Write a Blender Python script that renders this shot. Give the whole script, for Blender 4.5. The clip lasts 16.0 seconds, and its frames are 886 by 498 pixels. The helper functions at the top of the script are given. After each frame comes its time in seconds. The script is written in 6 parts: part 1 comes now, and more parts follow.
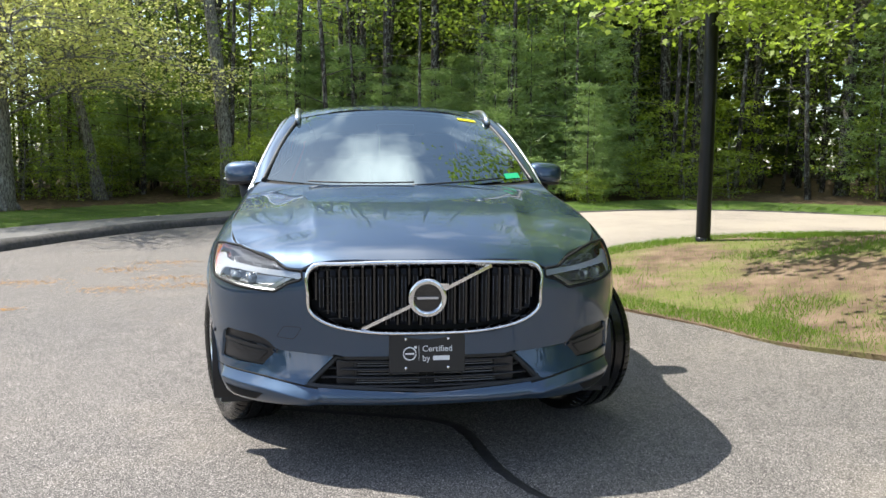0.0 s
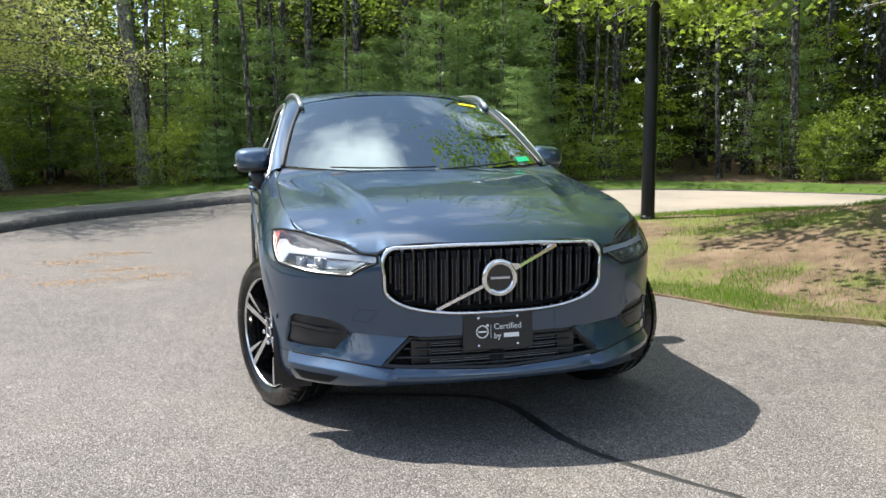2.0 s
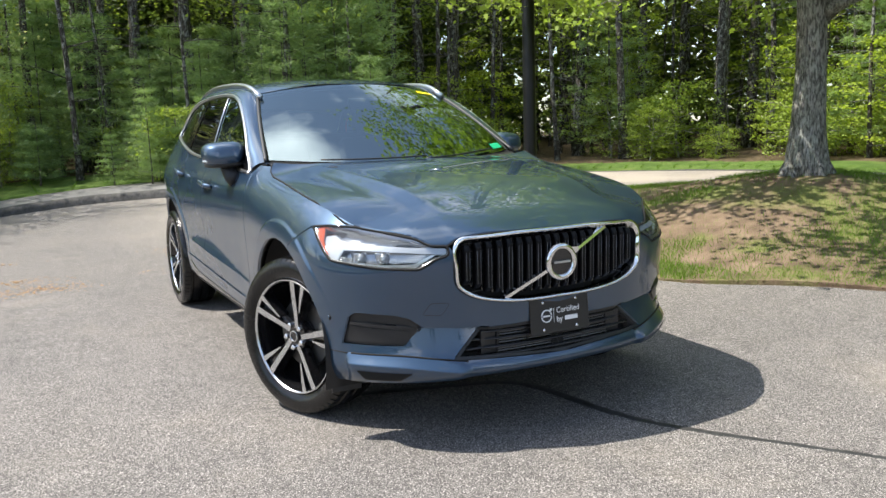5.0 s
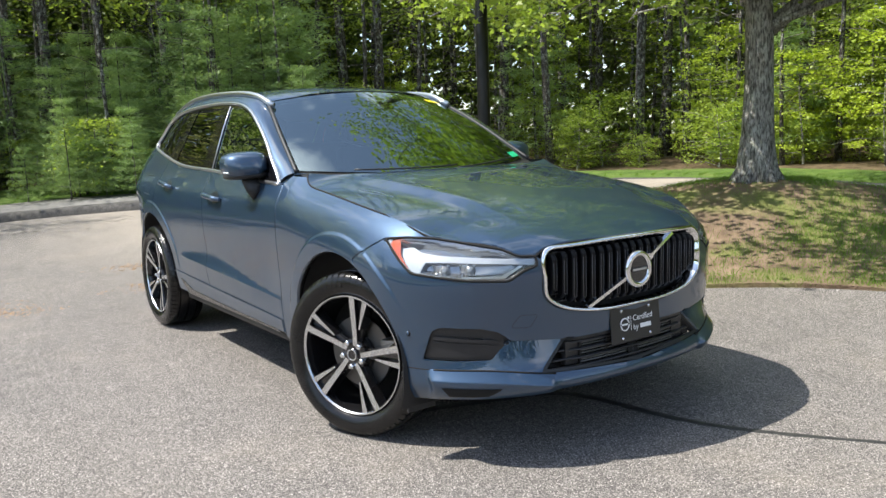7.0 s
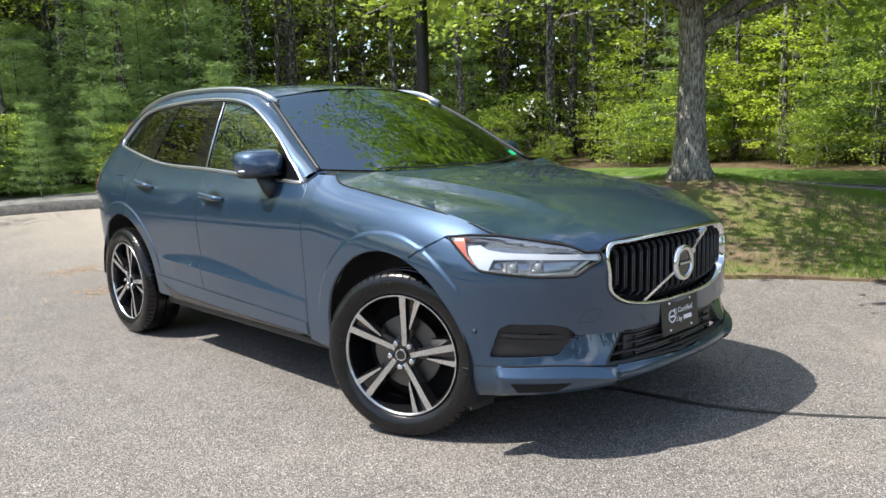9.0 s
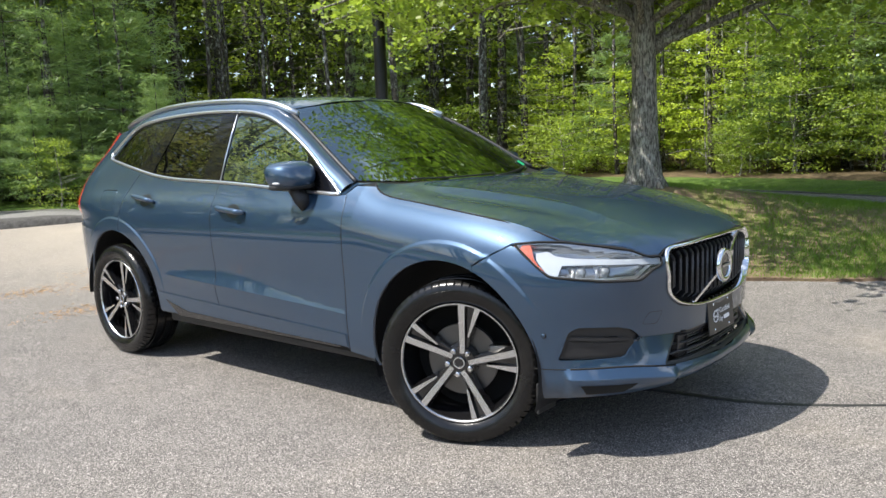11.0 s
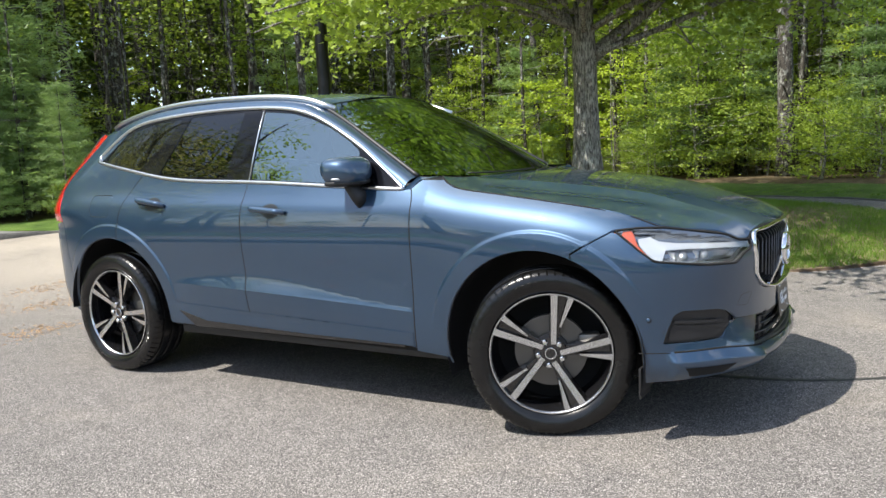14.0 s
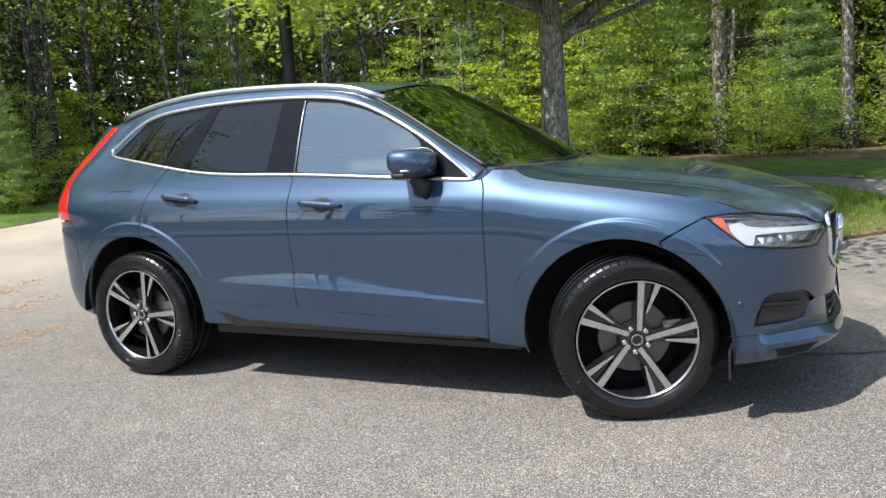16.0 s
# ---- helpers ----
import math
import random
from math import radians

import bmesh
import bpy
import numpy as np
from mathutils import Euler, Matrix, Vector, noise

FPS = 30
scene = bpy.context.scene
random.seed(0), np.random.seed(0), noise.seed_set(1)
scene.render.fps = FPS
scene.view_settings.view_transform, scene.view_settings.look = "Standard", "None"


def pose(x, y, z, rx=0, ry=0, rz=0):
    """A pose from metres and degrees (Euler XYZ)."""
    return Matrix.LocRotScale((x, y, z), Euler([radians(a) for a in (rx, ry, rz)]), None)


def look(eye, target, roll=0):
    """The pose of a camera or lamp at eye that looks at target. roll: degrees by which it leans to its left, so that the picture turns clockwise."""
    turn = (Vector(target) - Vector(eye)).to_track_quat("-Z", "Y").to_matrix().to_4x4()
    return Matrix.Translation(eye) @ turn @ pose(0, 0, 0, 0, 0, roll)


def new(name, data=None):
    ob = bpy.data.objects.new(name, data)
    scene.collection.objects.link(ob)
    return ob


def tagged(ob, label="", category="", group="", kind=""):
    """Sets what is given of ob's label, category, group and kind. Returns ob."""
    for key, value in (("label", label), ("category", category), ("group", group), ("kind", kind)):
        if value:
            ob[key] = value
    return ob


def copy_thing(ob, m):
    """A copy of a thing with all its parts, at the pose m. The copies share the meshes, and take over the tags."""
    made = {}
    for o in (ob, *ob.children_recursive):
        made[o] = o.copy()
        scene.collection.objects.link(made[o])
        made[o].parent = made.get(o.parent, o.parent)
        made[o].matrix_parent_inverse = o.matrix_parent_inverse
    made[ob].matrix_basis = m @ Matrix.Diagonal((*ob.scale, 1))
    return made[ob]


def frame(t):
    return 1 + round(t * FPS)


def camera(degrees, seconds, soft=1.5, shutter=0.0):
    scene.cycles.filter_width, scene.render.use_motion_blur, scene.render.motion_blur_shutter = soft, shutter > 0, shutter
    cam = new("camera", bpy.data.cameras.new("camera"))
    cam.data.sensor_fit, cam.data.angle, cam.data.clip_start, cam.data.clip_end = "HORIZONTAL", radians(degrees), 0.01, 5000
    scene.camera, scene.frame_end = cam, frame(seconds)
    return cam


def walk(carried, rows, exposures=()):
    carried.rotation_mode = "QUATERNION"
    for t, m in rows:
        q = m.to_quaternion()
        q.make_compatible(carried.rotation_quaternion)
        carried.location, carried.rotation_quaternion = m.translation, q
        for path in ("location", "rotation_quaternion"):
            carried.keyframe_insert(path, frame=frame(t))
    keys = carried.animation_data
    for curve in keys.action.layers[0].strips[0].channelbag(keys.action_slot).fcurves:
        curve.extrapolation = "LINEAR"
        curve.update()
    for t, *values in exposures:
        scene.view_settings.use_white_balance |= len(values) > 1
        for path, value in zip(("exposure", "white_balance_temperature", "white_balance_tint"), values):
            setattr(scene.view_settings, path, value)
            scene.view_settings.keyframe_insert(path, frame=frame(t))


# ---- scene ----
cam = camera(58.9, 16.0)
PATH = [
    (0, (-0.318, -3.035, 1.274), (-0.073, -1.063, 1.049), 0.3),
    (0.5, (-0.46, -3.07, 1.265), (-0.175, -1.104, 1.032), 0.1),
    (1, (-0.671, -3.113, 1.277), (-0.33, -1.157, 1.031), 0.2),
    (1.5, (-0.844, -3.104, 1.28), (-0.432, -1.163, 1.024), 0.0),
    (2, (-1.015, -3.019, 1.28), (-0.523, -1.099, 1.014), -0.3),
    (2.5, (-1.173, -2.947, 1.29), (-0.603, -1.05, 1.015), -0.4),
    (3, (-1.337, -2.893, 1.28), (-0.687, -1.023, 0.995), -0.5),
    (3.5, (-1.514, -2.826, 1.283), (-0.781, -0.989, 0.986), -0.6),
    (4, (-1.663, -2.76, 1.29), (-0.854, -0.957, 0.985), -1.1),
    (6.5, (-2.388, -2.27, 1.296), (-1.295, -0.619, 1.014), -2.1),
    (7, (-2.511, -2.136, 1.3), (-1.364, -0.522, 1.019), -2.1),
    (7.5, (-2.626, -2.03, 1.304), (-1.424, -0.455, 1.027), -1.9),
    (8, (-2.773, -1.913, 1.311), (-1.51, -0.387, 1.03), -1.8),
    (8.5, (-2.911, -1.801, 1.313), (-1.593, -0.325, 1.027), -1.8),
    (11, (-3.499, -1.279, 1.326), (-1.983, -0.002, 1.059), -2.2),
    (11.5, (-3.589, -1.163, 1.295), (-2.023, 0.057, 1.055), -2.3),
    (12, (-3.656, -1.028, 1.274), (-2.053, 0.147, 1.054), -2.3),
    (12.5, (-3.718, -0.929, 1.25), (-2.087, 0.208, 1.035), -2.5),
    (13, (-3.797, -0.808, 1.245), (-2.143, 0.294, 1.021), -2.5),
    (13.5, (-3.903, -0.66, 1.247), (-2.227, 0.405, 1.014), -2.6),
    (14, (-3.992, -0.507, 1.257), (-2.293, 0.52, 1.015), -2.8),
    (14.5, (-4.062, -0.335, 1.275), (-2.339, 0.649, 1.023), -3.1),
    (15, (-4.113, -0.164, 1.298), (-2.365, 0.77, 1.03), -3.4),
    (15.5, (-4.185, -0.009, 1.303), (-2.413, 0.874, 1.019), -3.5),
    (16, (-4.291, 0.173, 1.335), (-2.498, 1.007, 1.036), -3.7),
]
walk(cam, [(t, look(eye, target, roll)) for t, eye, target, roll in PATH], [(0, 1.03), (12.5, 1.03), (16, 0.95)])

# ---- world and light ----
SUN = Vector((-0.67, 0.38, 1.15)).normalized()
world = bpy.data.worlds.new("sky")
scene.world = world
world.use_nodes = True
wn = world.node_tree
wn.nodes.clear()
wout, wbg = wn.nodes.new("ShaderNodeOutputWorld"), wn.nodes.new("ShaderNodeBackground")
sky = wn.nodes.new("ShaderNodeTexSky")
sky.sky_type, sky.sun_disc = "NISHITA", False
sky.sun_elevation = math.asin(SUN.z)
sky.sun_rotation = math.atan2(SUN.x, SUN.y)
sky.dust_density, sky.ozone_density = 0.7, 1.0
clouds, cramp, cmix = wn.nodes.new("ShaderNodeTexNoise"), wn.nodes.new("ShaderNodeValToRGB"), wn.nodes.new("ShaderNodeMixRGB")
clouds.noise_dimensions = "4D"
clouds.inputs["W"].default_value = 1.3
clouds.inputs["Scale"].default_value, clouds.inputs["Detail"].default_value = 2.8, 9
clouds.inputs["Roughness"].default_value = 0.55
cramp.color_ramp.elements[0].position, cramp.color_ramp.elements[1].position = 0.49, 0.74
cramp.color_ramp.elements[0].color = (0.04, 0.04, 0.04, 1)
cmix.inputs[2].default_value = (14.5, 14.8, 15.3, 1)
drift, where = wn.nodes.new("ShaderNodeMapping"), wn.nodes.new("ShaderNodeTexCoord")
drift.inputs["Location"].default_value = (0.0, 0.0, 0.0)
wn.links.new(where.outputs["Generated"], drift.inputs["Vector"])
wn.links.new(drift.outputs[0], clouds.inputs["Vector"])
# one broad cumulus high over the wood
bank, near_bank, heap = wn.nodes.new("ShaderNodeVectorMath"), wn.nodes.new("ShaderNodeMapRange"), wn.nodes.new("ShaderNodeMath")
bank.operation, heap.operation = "DOT_PRODUCT", "ADD"
bank.inputs[1].default_value = Vector((-0.02, 0.55, 0.83)).normalized()
near_bank.inputs["From Min"].default_value, near_bank.inputs["From Max"].default_value = 0.94, 0.998
near_bank.inputs["To Min"].default_value, near_bank.inputs["To Max"].default_value = -0.04, 0.11
wn.links.new(where.outputs["Generated"], bank.inputs[0])
wn.links.new(bank.outputs["Value"], near_bank.inputs["Value"])
wn.links.new(clouds.outputs["Fac"], heap.inputs[0])
wn.links.new(near_bank.outputs[0], heap.inputs[1])
wn.links.new(heap.outputs[0], cramp.inputs["Fac"])
wn.links.new(cramp.outputs["Color"], cmix.inputs[0])
wn.links.new(sky.outputs["Color"], cmix.inputs[1])
wn.links.new(cmix.outputs["Color"], wbg.inputs["Color"])
wbg.inputs["Strength"].default_value = 0.125
wn.links.new(wbg.outputs[0], wout.inputs["Surface"])
sun = new("sun", bpy.data.lights.new("sun", "SUN"))
sun.data.energy, sun.data.angle, sun.data.color = 4.6, radians(0.53), (1.0, 0.95, 0.86)
sun.matrix_world = look(SUN * 60, (0, 0, 0))


# ---- materials ----
class Nodes:
    """A small helper round one material's node tree."""

    def __init__(self, name):
        self.m = bpy.data.materials.new(name)
        self.m.use_nodes = True
        self.t = self.m.node_tree
        self.bsdf = self.t.nodes["Principled BSDF"]
        self.out = self.t.nodes["Material Output"]
        self.co = self.t.nodes.new("ShaderNodeTexCoord").outputs["Object"]

    def put(self, **kw):
        names = dict(color="Base Color", rough="Roughness", metal="Metallic", coat="Coat Weight", coat_rough="Coat Roughness",
                     spec="Specular IOR Level", trans="Transmission Weight", ior="IOR", alpha="Alpha", sheen="Sheen Weight",
                     emit="Emission Color", power="Emission Strength")
        for k, v in kw.items():
            socket = self.bsdf.inputs[names[k]]
            if hasattr(v, "is_output"):
                self.t.links.new(v, socket)
            else:
                socket.default_value = (*v, 1) if isinstance(v, tuple) and len(v) == 3 else v
        return self

    def noise(self, scale, detail=4, rough=0.55, stretch=(1, 1, 1), kind="Fac"):
        n = self.t.nodes.new("ShaderNodeTexNoise")
        n.inputs["Scale"].default_value, n.inputs["Detail"].default_value, n.inputs["Roughness"].default_value = scale, detail, rough
        mp = self.t.nodes.new("ShaderNodeMapping")
        mp.inputs["Scale"].default_value = stretch
        self.t.links.new(self.co, mp.inputs["Vector"])
        self.t.links.new(mp.outputs[0], n.inputs["Vector"])
        return n.outputs[kind]

    def cells(self, scale, kind="Distance", feature="F1"):
        n = self.t.nodes.new("ShaderNodeTexVoronoi")
        n.feature = feature
        n.inputs["Scale"].default_value = scale
        self.t.links.new(self.co, n.inputs["Vector"])
        return n.outputs[kind]

    def ramp(self, value, *stops):
        r = self.t.nodes.new("ShaderNodeValToRGB")
        els = r.color_ramp.elements
        while len(els) < len(stops):
            els.new(0.5)
        for e, (p, c) in zip(els, stops):
            e.position, e.color = p, (*c, 1) if isinstance(c, tuple) else (c, c, c, 1)
        self.t.links.new(value, r.inputs["Fac"])
        return r.outputs["Color"]

    def mix(self, fac, a, b, mode="MIX"):
        n = self.t.nodes.new("ShaderNodeMixRGB")
        n.blend_type = mode
        for k, v in enumerate((fac, a, b)):
            if hasattr(v, "is_output"):
                self.t.links.new(v, n.inputs[k])
            else:
                n.inputs[k].default_value = (*v, 1) if isinstance(v, tuple) else (v if k == 0 else (v, v, v, 1))
        return n.outputs["Color"]

    def rand(self, kind="object"):
        if kind == "object":
            return self.t.nodes.new("ShaderNodeObjectInfo").outputs["Random"]
        return self.t.nodes.new("ShaderNodeNewGeometry").outputs["Random Per Island"]

    def bump(self, height, strength=0.3, dist=0.01):
        b = self.t.nodes.new("ShaderNodeBump")
        b.inputs["Strength"].default_value, b.inputs["Distance"].default_value = strength, dist
        self.t.links.new(height, b.inputs["Height"])
        self.t.links.new(b.outputs[0], self.bsdf.inputs["Normal"])
        return self


def plain(name, color, rough=0.5, metal=0.0, **kw):
    return Nodes(name).put(color=color, rough=rough, metal=metal, **kw).m


def car_paint():
    n = Nodes("blue_metallic_paint")
    flake = n.cells(2600, "Color")
    base = n.mix(0.10, (0.018, 0.048, 0.096), flake, "OVERLAY")
    dust = n.ramp(n.noise(5, 6), (0.40, 0.0), (0.85, 0.012))
    n.put(color=n.mix(dust, base, (0.30, 0.29, 0.27)), metal=0.62, rough=n.ramp(n.noise(3, 3), (0.3, 0.40), (0.7, 0.45)), coat=1.0, coat_rough=0.010)
    n.bsdf.inputs["Coat IOR"].default_value = 1.65
    return n.m


def asphalt():
    n = Nodes("asphalt")
    chips = n.ramp(n.cells(240, "Color"), (0.22, (0.062, 0.060, 0.058)), (0.50, (0.145, 0.140, 0.134)), (0.76, (0.275, 0.265, 0.254)), (0.96, (0.60, 0.58, 0.555)))
    fine = n.ramp(n.noise(300, 3, 0.7), (0.34, 0.68), (0.66, 1.26))
    big = n.ramp(n.noise(0.45, 6, 0.6), (0.3, (0.85, 0.825, 0.82)), (0.7, (1.05, 1.00, 0.96)))
    mid = n.ramp(n.noise(5.5, 6, 0.7), (0.3, 0.86), (0.7, 1.10))
    c = n.mix(1, n.mix(1, n.mix(1, chips, fine, "MULTIPLY"), big, "MULTIPLY"), mid, "MULTIPLY")
    # sand washed over the far loop of the drive
    split = n.t.nodes.new("ShaderNodeSeparateXYZ")
    n.t.links.new(n.co, split.inputs[0])
    far_y, far_x = n.t.nodes.new("ShaderNodeMapRange"), n.t.nodes.new("ShaderNodeMapRange")
    for node, axis, lo, hi in ((far_y, "Y", 5.0, 7.5), (far_x, "X", -1.0, 2.5)):
        node.inputs["From Min"].default_value, node.inputs["From Max"].default_value = lo, hi
        n.t.links.new(split.outputs[axis], node.inputs["Value"])
    wash = n.mix(1, n.mix(1, far_y.outputs[0], far_x.outputs[0], "MULTIPLY"), n.ramp(n.noise(0.7, 7, 0.6), (0.3, 0.45), (0.6, 0.95)), "MULTIPLY")
    dust = n.ramp(n.noise(0.8, 8, 0.65), (0.56, 0.0), (0.82, 0.30))
    n.put(color=n.mix(wash, n.mix(dust, c, (0.40, 0.345, 0.275)), (0.36, 0.315, 0.26)), rough=0.88, spec=0.25)
    n.bump(n.mix(0.5, n.cells(240), n.noise(340, 2)), 0.8, 0.005)
    return n.m


def tar():
    n = Nodes("crack_tar")
    n.put(color=n.ramp(n.noise(30), (0.3, (0.016, 0.016, 0.017)), (0.7, (0.042, 0.041, 0.040))), rough=0.55)
    return n.bump(n.noise(160, 3), 0.5, 0.003).m


def soil():
    n = Nodes("bare_soil")
    c = n.ramp(n.noise(3, 7, 0.65), (0.3, (0.09, 0.065, 0.045)), (0.5, (0.175, 0.125, 0.085)), (0.72, (0.27, 0.20, 0.14)))
    g = n.ramp(n.noise(1.3, 6, 0.6), (0.47, 0.0), (0.62, 0.75))
    c2 = n.mix(g, c, n.ramp(n.noise(40, 3), (0.3, (0.10, 0.13, 0.03)), (0.7, (0.19, 0.22, 0.06))))
    n.put(color=c2, rough=0.95, spec=0.15)
    return n.bump(n.noise(60, 6), 0.7, 0.02).m


def lawn():
    n = Nodes("lawn_turf")
    c = n.ramp(n.noise(2.2, 7, 0.65), (0.28, (0.055, 0.10, 0.02)), (0.55, (0.11, 0.18, 0.035)), (0.8, (0.20, 0.22, 0.07)))
    n.put(color=c, rough=0.9, spec=0.2)
    return n.bump(n.noise(130, 5), 0.9, 0.03).m


def litter():
    n = Nodes("leaf_litter")
    c = n.ramp(n.noise(6, 8, 0.7), (0.3, (0.04, 0.030, 0.020)), (0.5, (0.11, 0.082, 0.05)), (0.75, (0.20, 0.15, 0.095)))
    n.put(color=c, rough=0.95, spec=0.1)
    return n.bump(n.noise(40, 6), 0.8, 0.03).m


def leaf(name, dark, light, glow):
    """Leaf blades: some light passes through them."""
    n = Nodes(name)
    r = n.ramp(n.rand("island"), (0.0, dark), (1.0, light))
    r = n.mix(0.5, r, n.ramp(n.rand(), (0.0, dark), (1.0, light)))
    n.put(color=r, rough=0.45, spec=0.35)
    tr, add = n.t.nodes.new("ShaderNodeBsdfTranslucent"), n.t.nodes.new("ShaderNodeMixShader")
    n.t.links.new(n.mix(1, r, glow, "MULTIPLY"), tr.inputs["Color"])
    add.inputs[0].default_value = 0.45
    n.t.links.new(n.bsdf.outputs[0], add.inputs[1])
    n.t.links.new(tr.outputs[0], add.inputs[2])
    n.t.links.new(add.outputs[0], n.out.inputs["Surface"])
    return n.m


def bark(name, dark, light):
    n = Nodes(name)
    c = n.ramp(n.noise(9, 7, 0.65, (3.2, 3.2, 0.55)), (0.3, dark), (0.7, light))
    lichen = n.ramp(n.noise(8, 7, 0.72, (1.4, 1.4, 0.8)), (0.50, 0.0), (0.58, 0.75))
    c = n.mix(lichen, c, (0.40, 0.405, 0.37))
    # dark fissures between short upright plates
    fissure = n.ramp(n.noise(34, 5, 0.6, (1.5, 1.5, 0.42)), (0.40, 0.30), (0.56, 1.0))
    n.put(color=n.mix(1, c, fissure, "MULTIPLY"), rough=0.92, spec=0.2)
    return n.bump(n.mix(0.5, n.noise(14, 7, 0.65, (3.6, 3.6, 0.5)), n.noise(34, 5, 0.6, (1.5, 1.5, 0.42))), 1.0, 0.035).m


def concrete():
    n = Nodes("kerb_asphalt")
    c = n.ramp(n.noise(14, 7, 0.7), (0.3, (0.030, 0.029, 0.028)), (0.7, (0.090, 0.086, 0.082)))
    n.put(color=c, rough=0.92)
    return n.bump(n.noise(70, 5), 0.7, 0.01).m


def tyre_rubber():
    n = Nodes("tyre_rubber")
    n.put(color=n.ramp(n.noise(24, 6), (0.35, (0.0035, 0.0035, 0.004)), (0.75, (0.009, 0.009, 0.009))), rough=n.ramp(n.noise(9, 4), (0.3, 0.14), (0.7, 0.28)), spec=0.42)
    return n.bump(n.noise(300, 2), 0.15, 0.002).m


def glass(name, tint, rough=0.0, ior=1.75, sheen=(1.0, 1.0, 1.0)):
    """Thin window glass: tinted and clear straight on, a mirror at a slant."""
    n = Nodes(name)
    clear, shine, fres, both = (n.t.nodes.new("ShaderNode" + k) for k in ("BsdfTransparent", "BsdfGlossy", "Fresnel", "MixShader"))
    clear.inputs["Color"].default_value = (*tint, 1)
    shine.inputs["Roughness"].default_value = rough
    shine.inputs["Color"].default_value = (*sheen, 1)
    fres.inputs["IOR"].default_value = ior
    n.t.links.new(fres.outputs[0], both.inputs[0])
    n.t.links.new(clear.outputs[0], both.inputs[1])
    n.t.links.new(shine.outputs[0], both.inputs[2])
    n.t.links.new(both.outputs[0], n.out.inputs["Surface"])
    return n.m


PAINT, ASPHALT, TAR, SOIL, LAWN, LITTER, KERB = car_paint(), asphalt(), tar(), soil(), lawn(), litter(), concrete()
CHROME = plain("bright_chrome", (0.78, 0.79, 0.80), 0.07, 1.0)
SATIN = plain("satin_aluminium", (0.62, 0.63, 0.65), 0.28, 1.0)
BLACK_GLOSS = plain("gloss_black_trim", (0.008, 0.008, 0.009), 0.12, coat=0.6)
BLACK = Nodes("matt_black_plastic")
BLACK.put(color=(0.012, 0.012, 0.013), rough=0.5)
BLACK = BLACK.bump(BLACK.noise(500, 2), 0.2, 0.001).m
VOID = plain("unlit_black_lining", (0.004, 0.004, 0.004), 0.9)
RUBBER = tyre_rubber()
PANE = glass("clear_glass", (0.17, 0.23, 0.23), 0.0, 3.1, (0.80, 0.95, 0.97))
PRIVACY = glass("dark_privacy_glass", (0.03, 0.034, 0.034), 0.0, 1.62)
LENS = glass("headlamp_lens", (0.93, 0.94, 0.95), 0.0, 1.6)
AMBER = plain("amber_reflector", (0.44, 0.085, 0.030), 0.15, coat=1.0)
RED = plain("red_lamp_lens", (0.50, 0.012, 0.012), 0.12, coat=1.0)
WHITE_BAR = plain("white_light_guide", (0.50, 0.53, 0.56), 0.22, 0.3, coat=0.8)
SEAT = plain("charcoal_leather", (0.03, 0.03, 0.032), 0.55)
DASH = plain("grey_dashboard", (0.055, 0.055, 0.058), 0.6)
BARK_MAPLE = bark("maple_bark", (0.085, 0.079, 0.070), (0.46, 0.44, 0.405))
BARK_PINE = bark("pine_bark", (0.030, 0.025, 0.022), (0.135, 0.120, 0.105))
LEAF_MAPLE = leaf("maple_leaf", (0.13, 0.20, 0.040), (0.42, 0.51, 0.10), (1.25, 1.35, 0.65))
LEAF_BEECH = leaf("understory_leaf", (0.075, 0.125, 0.022), (0.42, 0.51, 0.10), (1.3, 1.4, 0.7))
LEAF_YOUNG = leaf("young_spring_leaf", (0.46, 0.48, 0.16), (0.76, 0.76, 0.34), (1.3, 1.3, 1.1))
NEEDLE = leaf("pine_needles", (0.085, 0.150, 0.064), (0.34, 0.45, 0.18), (1.2, 1.3, 0.8))
CANOPY = leaf("high_canopy_leaf", (0.070, 0.120, 0.022), (0.42, 0.50, 0.11), (1.3, 1.4, 0.7))
BLADE = leaf("grass_blade", (0.075, 0.15, 0.02), (0.20, 0.30, 0.05), (1.3, 1.5, 0.7))
POST = plain("black_post_paint", (0.006, 0.006, 0.007), 0.32, spec=0.4)
MACHINED = plain("machined_alloy", (0.66, 0.67, 0.69), 0.24, 1.0)
DISC = plain("cast_grey_steel", (0.14, 0.135, 0.13), 0.42, 0.9)
LAMP_DARK = plain("lamp_housing", (0.30, 0.31, 0.32), 0.18, 0.85, coat=0.5)
PLATE = plain("black_plate", (0.016, 0.016, 0.017), 0.35)
INK = plain("white_print", (0.80, 0.80, 0.80), 0.5)
YELLOW = plain("yellow_sticker", (0.85, 0.72, 0.01), 0.5)
GREEN = plain("green_sticker", (0.01, 0.42, 0.18), 0.5)
HEADLINER = plain("pale_headliner", (0.42, 0.41, 0.39), 0.9)
SLAT = plain("black_grille_slat", (0.004, 0.004, 0.005), 0.40, spec=0.18)
EDGE_GREY = plain("dark_grey_edge", (0.16, 0.16, 0.165), 0.3, 0.6)
BLACK_SATIN = plain("satin_black_plastic", (0.016, 0.016, 0.018), 0.38)
# near-black colour that stands for the shade in the handle cups
CUP_SHADE = plain("shaded_handle_cup", (0.006, 0.009, 0.014), 0.35)
LAMP_GLASS = plain("projector_glass", (0.30, 0.32, 0.33), 0.04, 0.6, coat=1.0)
LEAF_LIME = leaf("lime_spring_leaf", (0.11, 0.17, 0.022), (0.50, 0.58, 0.095), (1.4, 1.5, 0.6))
